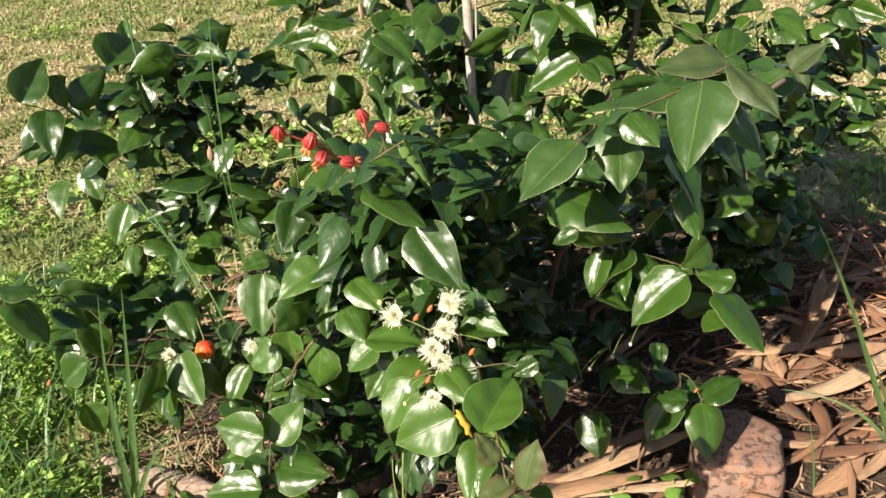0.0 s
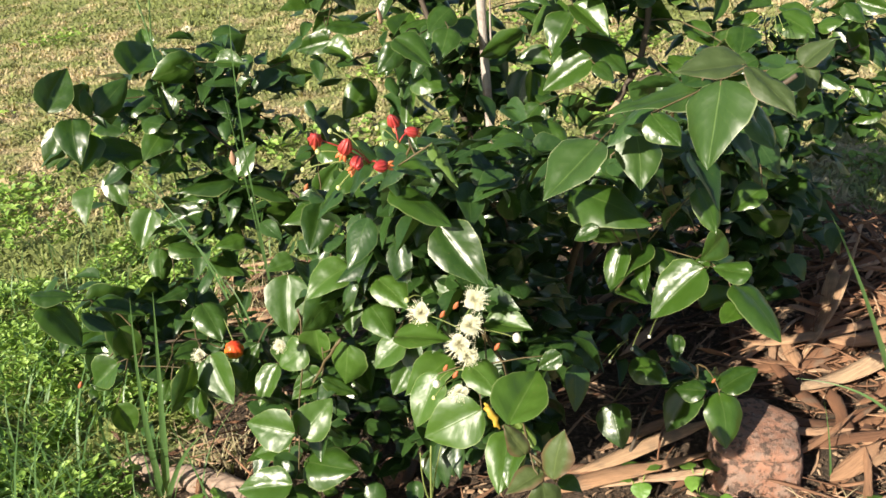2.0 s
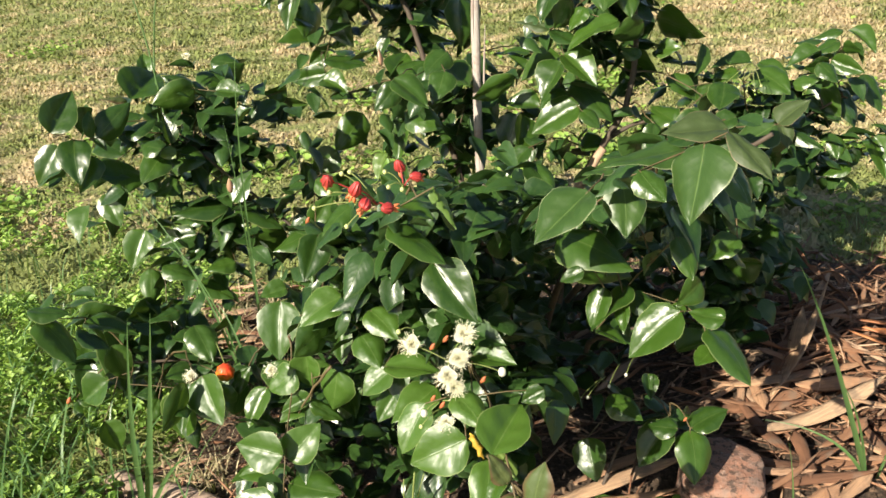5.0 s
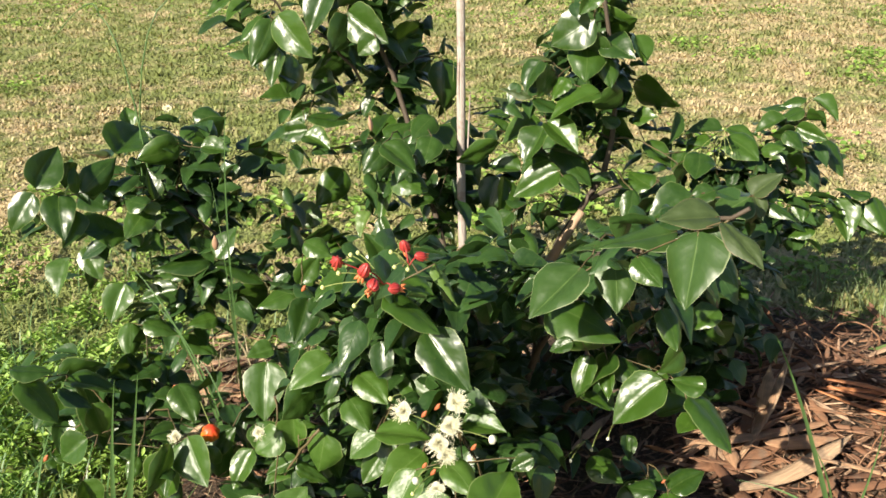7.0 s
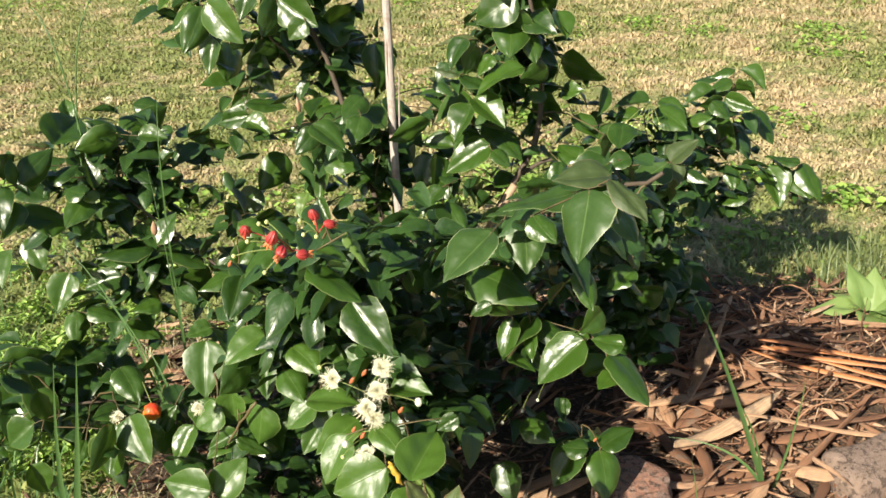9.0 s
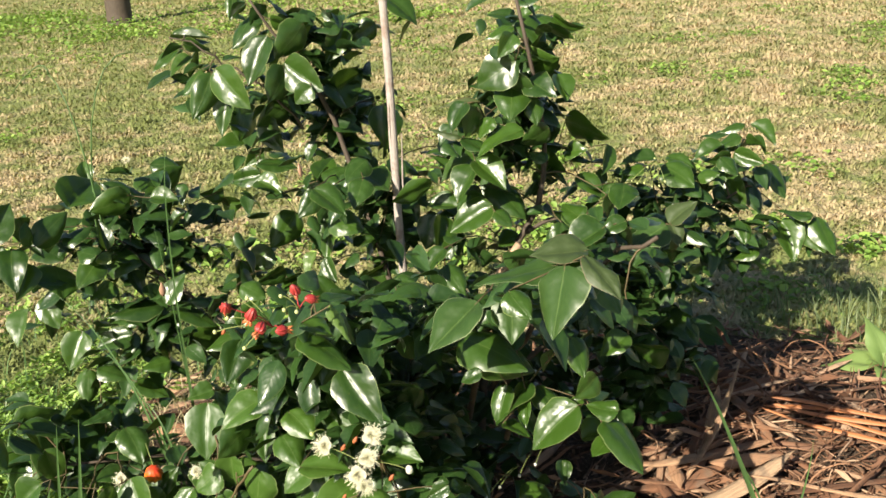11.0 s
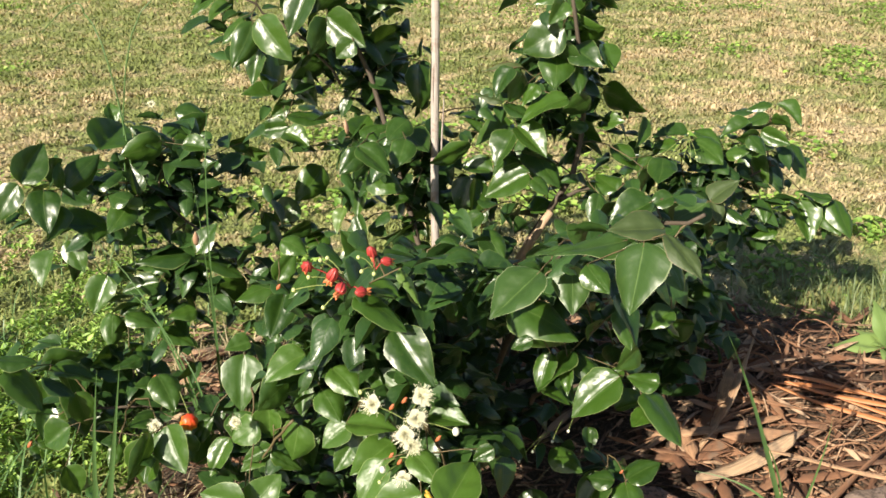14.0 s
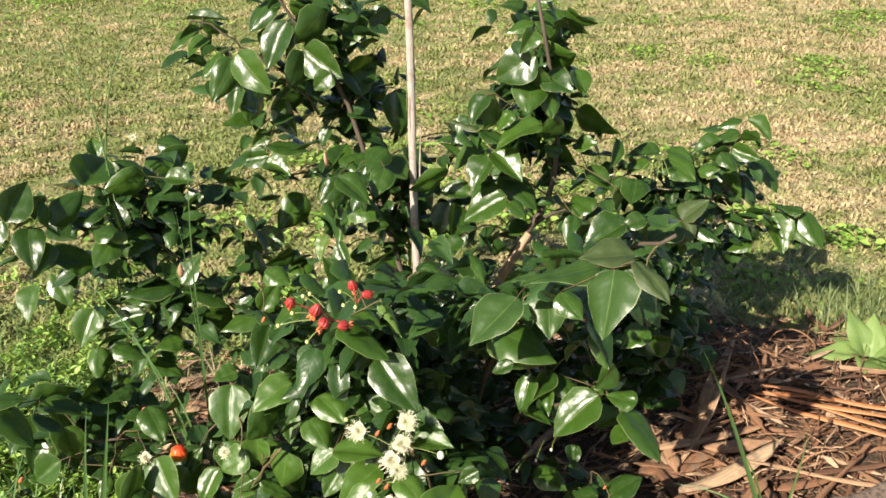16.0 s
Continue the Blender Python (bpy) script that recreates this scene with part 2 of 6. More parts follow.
def terracotta_material(name, dark, light):
    n = Nodes(name)
    place = n.world_place()
    fine, wide = n.noise(170.0, 5.0, 0.75, place), n.noise(30.0, 5.0, 0.7, place)
    colour = n.mix(fine, dark, light)
    colour = n.mix(n.ramp(wide, [(0.46, (0, 0, 0)), (0.62, (0.8, 0.8, 0.8))]), colour, n.mix(fine, (0.20, 0.135, 0.11), (0.36, 0.27, 0.22)))
    lichen = n.ramp(n.noise(75.0, 5.0, 0.72, place), [(0.51, (0, 0, 0)), (0.57, (1, 1, 1))])
    colour = n.mix(n.maths("MULTIPLY", lichen, 0.80), colour, (0.075, 0.052, 0.042))
    pale = n.ramp(n.noise(60.0, 4.0, 0.7, n.stretch(place, 1.3, 1, 1)), [(0.62, (0, 0, 0)), (0.68, (1, 1, 1))])
    colour = n.mix(n.maths("MULTIPLY", pale, 0.5), colour, (0.55, 0.43, 0.35))
    n.set(colour, 0.94)
    n.bump(n.maths("ADD", n.maths("ADD", fine, wide), n.maths("MULTIPLY", lichen, 0.25)), 0.8, 0.005)
    return n.mat


TERRACOTTA = terracotta_material("weathered_terracotta", (0.26, 0.120, 0.078), (0.45, 0.235, 0.160))
GREY_BRICK = terracotta_material("weathered_grey_brick", (0.17, 0.115, 0.085), (0.31, 0.225, 0.175))


def log_material():
    n = Nodes("pale_weathered_log")
    place = n.world_place()
    grain, wide = n.noise(120.0, 4.0, 0.65, n.stretch(place, 0.25, 1, 1)), n.noise(24.0, 4.0, 0.6, place)
    colour = n.mix(grain, (0.24, 0.16, 0.12), (0.52, 0.38, 0.30))
    n.set(n.mix(n.ramp(wide, [(0.46, (0, 0, 0)), (0.6, (0.7, 0.7, 0.7))]), colour, (0.17, 0.125, 0.095)), 0.9)
    n.bump(n.maths("ADD", grain, wide), 0.8, 0.005)
    return n.mat


LOG = log_material()


def plain(name, colour, rough=0.5, second=None, scale=200.0, through_=0.0, **more):
    n = Nodes(name)
    n.set(n.mix(n.noise(scale, 2.0), colour, second or tuple(c * 0.75 for c in colour)), rough, **more)
    if through_:
        n.thin(colour, through_)
    return n.mat


PETAL = plain("white_petal", (0.86, 0.85, 0.77), 0.55, (0.78, 0.76, 0.64), 120.0, 0.3)
STAMEN = plain("cream_stamen", (0.84, 0.82, 0.66), 0.5, (0.78, 0.74, 0.50))
RED_FRUIT = plain("red_fruit", (0.50, 0.062, 0.055), 0.42, (0.30, 0.024, 0.026), 160.0, 0.12)
FRUIT_TIP = plain("orange_calyx", (0.62, 0.13, 0.06), 0.5, (0.55, 0.22, 0.07))


def ripening_material():
    n = Nodes("ripening_fruit")
    along = n.add("SeparateXYZ")
    n.link(n.coord("Object"), along.inputs[0])
    ripe = n.maths("ADD", n.maths("MULTIPLY", along.outputs[2], 36.0), n.maths("SUBTRACT", n.noise(90.0, 3.0), 0.12))
    n.set(n.ramp(ripe, [(0.15, (0.85, 0.42, 0.04)), (0.5, (0.80, 0.16, 0.02)), (0.85, (0.62, 0.05, 0.02))]), 0.3, Coat_Weight=0.3)
    return n.mat


ORANGE_FRUIT = ripening_material()
BUD = plain("cream_bud", (0.44, 0.50, 0.17), 0.5, (0.56, 0.58, 0.27))
PINK = plain("pink_bud", (0.46, 0.22, 0.19), 0.45, (0.34, 0.26, 0.11), 60.0)
ORANGE_SCALE = plain("orange_bract", (0.44, 0.10, 0.04), 0.55, (0.34, 0.13, 0.05), 300.0)
YELLOW_LEAF = plain("yellow_withered_leaf", (0.70, 0.48, 0.05), 0.6, (0.30, 0.16, 0.03), 260.0, 0.2)


# ---- helpers for shapes ----
def finish(name, verts, faces, material, uvs=None, smooth=True):
    me = bpy.data.meshes.new(name)
    me.from_pydata([tuple(v) for v in verts], [], faces)
    if uvs is not None:
        layer = me.uv_layers.new(name="UVMap")
        idx = np.empty(len(me.loops), dtype=np.int32)
        me.loops.foreach_get("vertex_index", idx)
        layer.data.foreach_set("uv", np.asarray(uvs, dtype=np.float32)[idx].ravel())
    me.materials.append(material)
    me.polygons.foreach_set("use_smooth", [smooth] * len(me.polygons))
    me.update()
    return me


def place(name, me, parent=None, m=None, label=""):
    ob = new(name, me)
    if parent is not None:
        ob.parent = parent
    if m is not None:
        ob.matrix_basis = m
    return tagged(ob, label) if label else ob


def tube(points, radii, sides=6):
    """Vertices and faces of a tapering round tube through the points."""
    pts = [Vector(p) for p in points]
    verts, faces = [], []
    side = None
    for k, p in enumerate(pts):
        ahead = (pts[min(k + 1, len(pts) - 1)] - pts[max(k - 1, 0)]).normalized()
        if side is None:
            side = ahead.orthogonal().normalized()
        side = (side - ahead * side.dot(ahead)).normalized()
        other = ahead.cross(side)
        for s in range(sides):
            a = 2 * math.pi * s / sides
            verts.append(p + (side * math.cos(a) + other * math.sin(a)) * radii[k])
    for k in range(len(pts) - 1):
        for s in range(sides):
            t = (s + 1) % sides
            faces.append((k * sides + s, k * sides + t, (k + 1) * sides + t, (k + 1) * sides + s))
    faces.append(tuple(range(sides - 1, -1, -1)))
    faces.append(tuple(range((len(pts) - 1) * sides, len(pts) * sides)))
    return verts, faces


def join(pieces):
    verts, faces = [], []
    for v, f in pieces:
        k = len(verts)
        verts += [tuple(p) for p in v]
        faces += [tuple(i + k for i in face) for face in f]
    return verts, faces


def bend(a, b, lift, steps=8, wobble=0.0, rng=random):
    """Points from a to b on an arch."""
    a, b = Vector(a), Vector(b)
    pts = []
    for k in range(steps + 1):
        s = k / steps
        p = a.lerp(b, s) + Vector((0, 0, lift * 4 * s * (1 - s)))
        if 0 < k < steps:
            p += Vector([rng.uniform(-wobble, wobble) for _ in range(3)])
        pts.append(p)
    return pts


def stamp(shape, uvs, mats):
    """Many copies of one small shape as numpy arrays: vertices, faces and uvs."""
    v0, f0 = np.array([tuple(p) for p in shape[0]]), shape[1]
    m = np.array([[list(r) for r in k] for k in mats])
    v = np.einsum("nij,kj->nki", m[:, :3, :3], v0) + m[:, None, :3, 3]
    n = len(v0)
    faces = [tuple(i + k * n for i in f) for k in range(len(mats)) for f in f0]
    return v.reshape(-1, 3), faces, (np.tile(np.array(uvs), (len(mats), 1)) if uvs is not None else None)


# ---- ground ----
BED = (0.37, 1.40, 1.07, 0.60)       # the mulched bed: centre and half sizes


def bed_rim(a):
    """How far the rim of the bed lies out at the angle a, as a share of its half sizes: a rounded, wavy oblong."""
    return (abs(math.cos(a)) ** 3 + abs(math.sin(a)) ** 3) ** (-1 / 3) * (1 + 0.06 * math.sin(5 * a + 1.0) + 0.03 * math.sin(11 * a))


def in_bed(x, y, grow=1.0):
    u, v = (x - BED[0]) / BED[2], (y - BED[1]) / BED[3]
    return math.hypot(u, v) < grow * bed_rim(math.atan2(v, u))


def rise(x, y):
    """The height of the ground: level round the bed, then a gentle slope up behind it."""
    s = min(max(0.0, y - 2.3), 40.0)
    return 0.05 * s * s / (s + 0.6) + 0.012 * noise.noise(Vector((x * 0.9, y * 0.9, 0))) + 0.006 * noise.noise(Vector((x * 4, y * 4, 3)))


def build_ground():
    xs = sorted({*np.linspace(-3, 4, 71).round(3), *(-300, -120, -50, -25, -14, -8, -5, 6, 9, 15, 26, 50, 120, 300)})
    ys = sorted({*np.linspace(-1, 6, 71).round(3), *(-300, -100, -30, -10, -4, -2, 7, 8, 9, 10, 11, 12, 13.5, 15, 18, 22, 30, 42, 43, 90, 200, 400)})
    verts = [(x, y, rise(x, y)) for y in ys for x in xs]
    w = len(xs)
    faces = [(j * w + i, j * w + i + 1, (j + 1) * w + i + 1, (j + 1) * w + i) for j in range(len(ys) - 1) for i in range(w - 1)]
    tagged(place("ground", finish("ground", verts, faces, LAWN)), "sunlit lawn of dry and green grass", "lawn", kind="structure")
    # the bed of soil and crumbled mulch round the shrub, a low mound
    verts, faces, rings, spokes = [], [], 14, 48
    for r in range(rings + 1):
        for s in range(spokes):
            a = 2 * math.pi * s / spokes
            k = r / rings * bed_rim(a)
            x, y = BED[0] + BED[2] * k * math.cos(a), BED[1] + BED[3] * k * math.sin(a)
            z = rise(x, y) + 0.014 * (1 - (r / rings) ** 4) - 0.004 + 0.045 * math.exp(-(((x - 0.78) / 0.28) ** 2 + ((y - 1.55) / 0.22) ** 2)) + 0.008 * noise.noise(Vector((x * 14, y * 14, 7))) * (r < rings)
            verts.append((x, y, z))
    for r in range(rings):
        for s in range(spokes):
            t = (s + 1) % spokes
            faces.append((r * spokes + s, (r + 1) * spokes + s, (r + 1) * spokes + t, r * spokes + t))
    tagged(place("mulch_bed", finish("mulch_bed", verts, faces, SOIL)), "dark crumbly soil bed under the shrub", "soil", kind="structure")


def build_lawn_blades():
    rng = np.random.default_rng(4)
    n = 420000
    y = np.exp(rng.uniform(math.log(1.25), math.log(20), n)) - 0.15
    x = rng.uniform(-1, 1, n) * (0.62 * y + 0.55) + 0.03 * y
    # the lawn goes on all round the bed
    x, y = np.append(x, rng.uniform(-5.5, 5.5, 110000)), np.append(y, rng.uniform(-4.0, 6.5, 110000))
    inside = np.array([in_bed(a, b, 0.97) for a, b in zip(x, y)])
    x, y = x[~inside], y[~inside]
    n = len(x)
    z = np.array([rise(a, b) for a, b in zip(x, y)])
    clump = np.array([noise.noise(Vector((a * 6, b * 6, 2))) + 0.6 * noise.noise(Vector((a * 17, b * 17, 4))) for a, b in zip(x, y)])
    lush = np.clip((-0.35 - x) * 1.5, 0, 1) * np.clip((2.6 - y) * 1.2, 0, 1)
    length = rng.uniform(0.018, 0.044, n) * (1 + 0.5 * lush) * (1 + 0.08 * np.minimum(np.maximum(y, 0), 15)) * np.clip(0.95 + 1.0 * clump, 0.5, 1.8)
    width = rng.uniform(0.0013, 0.0029, n) * (1 + 0.30 * np.maximum(y, 0))
    turn, lean = rng.uniform(0, 2 * np.pi, n) + clump * 2, rng.uniform(1.1, 2.5, n)
    d = np.stack([np.cos(turn), np.sin(turn), np.zeros(n)], 1)
    s = np.stack([-np.sin(turn), np.cos(turn), np.zeros(n)], 1) * width[:, None]
    up = np.array([0, 0, 1.0])
    root = np.stack([x, y, z - 0.004], 1)
    mid = root + (d * np.sin(lean * 0.5)[:, None] + up * np.cos(lean * 0.5)[:, None]) * length[:, None] * 0.55
    tip = mid + (d * np.sin(lean * 1.3)[:, None] + up * np.cos(lean * 1.3)[:, None]) * length[:, None] * 0.5
    verts = np.stack([root - s, root + s, mid - s * 0.8, mid + s * 0.8, tip], 1).reshape(-1, 3)
    k = np.arange(n) * 5
    quads = np.stack([k, k + 1, k + 3, k + 2], 1)
    tris = np.stack([k + 2, k + 3, k + 4], 1)
    me = bpy.data.meshes.new("lawn_blades")
    me.vertices.add(len(verts))
    me.vertices.foreach_set("co", verts.ravel())
    loops = np.concatenate([quads.ravel(), tris.ravel()]).astype(np.int32)
    me.loops.add(len(loops))
    me.loops.foreach_set("vertex_index", loops)
    me.polygons.add(2 * n)
    me.polygons.foreach_set("loop_start", np.concatenate([np.arange(n) * 4, 4 * n + np.arange(n) * 3]).astype(np.int32))
    me.update(calc_edges=True)
    me.materials.append(BLADES)
    tagged(new("lawn_grass", me), "short dry and green lawn grass blades", "grass", kind="stuff")


build_ground()
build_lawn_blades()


# ---- the shrub ----
def leaf_shape(seed, droop=0.25, fold=0.22, wave=0.03, cup=0.12, blunt=0.0, rows=14, cols=8):
    """A glossy ovate leaf, 1 long along x and 1 wide across y before scaling, its blade folded along the midrib."""
    rng = random.Random(seed)
    ph = rng.uniform(0, 6)
    side = rng.uniform(-0.05, 0.05)
    verts, uvs, faces = [], [], []
    for r in range(rows + 1):
        v = r / rows
        half = 0.5 * (max(v, 0.004) / 0.40) ** (0.62 + 0.05 * blunt) * (max(1 - v, 0.002) / 0.60) ** (1.06 - 0.2 * blunt)
        half *= 1 + 0.025 * math.sin(21 * v + 3 * ph) + rng.uniform(-0.015, 0.015)
        for c in range(cols + 1):
            u = c / cols * 2 - 1
            x = v - 0.10 * abs(u) * half
            y = u * half + side * math.sin(math.pi * v)
            z = fold * abs(u) * half - cup * abs(u) ** 2.4 * half - droop * (v - 0.15) ** 2 * (1 if v > 0.15 else 0)
            z += wave * math.sin(6 * v + ph + (2.0 if u > 0 else 0)) * abs(u) ** 1.5 * (half * 2)
            z += 0.012 * math.sin(19 * v - 5 * abs(u) + ph) * math.sin(math.pi * abs(u))
            verts.append((x, y, z))
            uvs.append((c / cols, v))
    w = cols + 1
    for r in range(rows):
        for c in range(cols):
            faces.append((r * w + c, r * w + c + 1, (r + 1) * w + c + 1, (r + 1) * w + c))
    return (verts, faces), uvs


LEAF_BENDS = [(0.06, 0.40, 0.03, 0.26), (0.12, 0.30, 0.05, 0.34), (0.20, 0.22, 0.05, 0.34), (0.04, 0.54, 0.03, 0.16), (0.10, 0.26, 0.06, 0.40),
              (0.16, 0.14, 0.05, 0.36), (0.07, 0.62, 0.03, 0.20), (0.26, 0.38, 0.05, 0.22), (0.02, 0.30, 0.07, 0.30),
              (0.10, 0.34, 0.035, 0.16), (0.06, 0.40, 0.03, 0.20), (0.14, 0.27, 0.045, 0.16)]
LEAF_SHAPES = [leaf_shape(k, *bend_, k % 3 / 5) for k, bend_ in enumerate(LEAF_BENDS)]
SIMPLE_LEAVES = [leaf_shape(k, *bend_, k % 3 / 5, 9, 4) for k, bend_ in enumerate(LEAF_BENDS)]
LEAF_MESHES = {(style, k): finish("leaf", *shape, LEAF[style], uvs) for style in LEAF for k, (shape, uvs) in enumerate(LEAF_SHAPES)}

shrub = tagged(new("shrub"), "bushy cherry shrub with glossy dark green leaves, flowers and red fruit", "shrub")
shrub.location = (0.10, 1.36, 0.0)
ROOT = Vector(shrub.location)
UNROOT = Matrix.Translation(-ROOT)


def part(name, me, label="", m=None, parent=None):
    """A part of the shrub, given in world places."""
    ob = place(name, me, parent or shrub, UNROOT @ (m or Matrix()) if parent is None else m)
    return tagged(ob, label) if label else ob


# the limbs: where each starts, where it ends, how much it arches and its thickness at both ends
BOUGHS = {
    "ll": ((0.06, 1.38, 0.02), (-0.181, 1.565, 0.938), 0.02, 0.0065, 0.0022),
    "rl": ((0.13, 1.36, 0.02), (0.240, 1.39, 0.941), -0.01, 0.009, 0.003),
    "rb": ((0.18, 1.38, 0.20), (0.78, 1.72, 0.47), 0.03, 0.006, 0.002),
    "rf": ((0.16, 1.35, 0.22), (0.38, 1.03, 0.60), 0.05, 0.006, 0.003),
    "fb": ((0.11, 1.32, 0.12), (0.19, 0.86, 0.61), 0.10, 0.007, 0.0022),
    "fr": ((0.12, 1.32, 0.06), (0.26, 1.00, 0.34), 0.04, 0.006, 0.003),
    "lr": ((0.13, 1.34, 0.04), (0.275, 1.06, 0.160), 0.02, 0.004, 0.002),
    "fc": ((0.08, 1.32, 0.05), (-0.03, 0.90, 0.37), 0.08, 0.006, 0.0022),
    "fa": ((0.08, 1.33, 0.14), (-0.09, 0.84, 0.59), 0.09, 0.006, 0.0022),
    "lc": ((0.06, 1.33, 0.05), (-0.28, 1.06, 0.33), 0.07, 0.006, 0.003),
    "lf": ((0.05, 1.34, 0.04), (-0.56, 1.17, 0.24), 0.03, 0.005, 0.002),
    "lt": ((-0.15, 1.53, 0.70), (-0.365, 1.50, 0.886), 0.03, 0.0028, 0.0014),
    "lb": ((0.05, 1.38, 0.08), (-0.50, 1.50, 0.50), -0.03, 0.006, 0.002),
}
# limbs that bend on their way up
CROOKED = {
    "rl": ((0.13, 1.36, 0.02), (0.155, 1.39, 0.26), (0.176, 1.42, 0.391), (0.228, 1.42, 0.475), (0.270, 1.42, 0.540), (0.290, 1.42, 0.640), (0.275, 1.41, 0.760), (0.240, 1.40, 0.930)),
    "ll": ((0.06, 1.38, 0.02), (0.0, 1.47, 0.36), (-0.09, 1.56, 0.70), (-0.143, 1.56, 0.819), (-0.181, 1.56, 0.863), (-0.228, 1.55, 0.947)),
}


def resampled(points, steps):
    pts = [Vector(p) for p in points]
    out = []
    for k in range(steps + 1):
        s = k / steps * (len(pts) - 1)
        i = min(int(s), len(pts) - 2)
        out.append(pts[i].lerp(pts[i + 1], s - i))
    return out


rng = random.Random(11)
BOUGH_POINTS = {}
for key, (a, b, lift, r0, r1) in BOUGHS.items():
    pts = resampled(CROOKED[key], 12) if key in CROOKED else bend(a, b, lift, 12, 0.007, rng)
    BOUGH_POINTS[key] = pts
    me = finish("branch", *tube(pts, [r0 + (r1 - r0) * k / 12 for k in range(13)], 8), BARK)
    part("branch", me, m=Matrix())
part("trunk", finish("trunk", *tube(bend((0.10, 1.36, -0.03), (0.12, 1.365, 0.16), 0.0, 6, 0.004, rng), [0.019, 0.017, 0.016, 0.0155, 0.015, 0.014, 0.012], 10), BARK), "brown woody stem")

OUTER_LEAVES = []
STYLE_LABELS = {"fresh": "light green glossy leaf", "pale": "large matt mid-green leaf", "bronze": "young bronze-tinted leaf", "bronzegreen": "bronze-green leaf", "lime": "young lime-green leaf"}
SPRAYS = []


def leaf_matrix(x, y, z, heading, pitch, roll, length, wide):
    return pose(x, y, z, roll, -pitch, heading) @ Matrix.Diagonal((length, length * wide, length * 1.15, 1))


def spray(limb, rows):
    """A spray of leaves on a twig that leaves the given limb: each row is a leaf's base, heading, pitch, roll, length and relative width, its style and whether it lies flat."""
    bases = [Vector(r[:3]) for r in rows]
    middle = sum(bases, Vector()) / len(bases)
    limb_pts = BOUGH_POINTS[limb]
    start = min(limb_pts[3:], key=lambda p: (p - middle).length)
    twig = [p + Vector((0, 0.16 * k / 6 * (1 - k / 6), 0)) for k, p in enumerate(bend(start, middle, 0.01, 6, 0.003, rng))]   # behind its leaves
    nodes = [(twig[k] * (1 - f) + twig[k + 1] * f) for k in range(6) for f in (0.0, 0.5)] + [twig[-1]] + limb_pts[5:]
    part("twig", finish("twig", *tube(twig, [0.0017 - 0.00014 * k for k in range(7)], 6), TWIG))
    for r, base in sorted(zip(rows, bases), key=lambda k: (k[1] - middle).length):
        style = r[8] if len(r) > 8 else "green"
        m = leaf_matrix(*r[:8])
        form = rng.choice((9, 10, 11)) if len(r) > 9 else rng.choice((0, 1, 8)) if style in ("pale", "bronze", "bronzegreen") else rng.randrange(9)
        leaf = part("leaf", LEAF_MESHES[(style, form)], STYLE_LABELS.get(style, ""), m)
        near = min(nodes, key=lambda p: (p - base).length)
        ahead = m.to_3x3() @ Vector((1, 0, 0))
        if (near - base).length > 0.002:
            v, f = tube([near, near.lerp(base, 0.5) + Vector((0, 0.006, -0.002)), base, base + ahead * 0.06], [0.0010, 0.0008, 0.0008, 0.0005], 5)
            back = m.inverted()
            place("leaf_stalk", finish("leaf_stalk", [back @ p for p in v], f, TWIG), leaf)
        nodes.append(near.lerp(base, 0.6))
        OUTER_LEAVES.append((base + ahead * 0.5, r[6]))
    SPRAYS.append((start, middle, twig))


spray("lb", [
    (-0.609, 1.653, 0.609, 116, 49, -2, 0.047, 0.72),
])
spray("lb", [
    (-0.482, 1.496, 0.608, -146, -15, -96, 0.076, 0.78),
    (-0.440, 1.481, 0.603, -7, -7, 34, 0.054, 0.80),
    (-0.480, 1.580, 0.591, 69, 20, 25, 0.091, 0.79),
    (-0.505, 1.588, 0.593, -179, 26, -29, 0.063, 0.71),
    (-0.589, 1.474, 0.599, 76, 16, 30, 0.102, 0.82),
])
spray("lb", [
    (-0.523, 1.801, 0.601, -6, -6, 37, 0.067, 0.82),
    (-0.511, 1.742, 0.547, 28, 30, 104, 0.089, 0.74),
])
spray("lb", [
    (-0.611, 1.514, 0.588, -147, 17, -21, 0.050, 0.40, "bronze"),
    (-0.674, 1.507, 0.514, -32, -7, 15, 0.067, 0.95),
])
spray("lb", [
    (-0.672, 1.320, 0.583, 61, 45, 48, 0.081, 0.72),
    (-0.650, 1.349, 0.562, -72, -39, 0, 0.080, 0.71),
    (-0.621, 1.352, 0.563, 86, 67, 72, 0.046, 0.68),
    (-0.637, 1.362, 0.532, -101, -51, -60, 0.068, 0.68),
    (-0.618, 1.369, 0.560, 39, 36, 67, 0.082, 0.60),
])
spray("lb", [
    (-0.583, 1.403, 0.546, 35, 30, 21, 0.059, 0.75),
    (-0.611, 1.413, 0.507, -65, -25, -25, 0.089, 0.95),
    (-0.527, 1.404, 0.523, -39, -9, 30, 0.035, 0.80, "lime"),
    (-0.529, 1.409, 0.515, -115, -27, -24, 0.069, 0.77),
    (-0.515, 1.419, 0.528, 119, 68, 12, 0.058, 0.49),
    (-0.517, 1.371, 0.533, 150, 8, -32, 0.052, 0.81),
    (-0.542, 1.472, 0.489, -19, 2, 35, 0.076, 0.87),
])
spray("lb", [
    (-0.363, 1.753, 0.542, -153, -1, -108, 0.052, 0.78),
])
spray("lb", [
    (-0.398, 1.884, 0.486, -13, -6, 117, 0.058, 0.95),
])
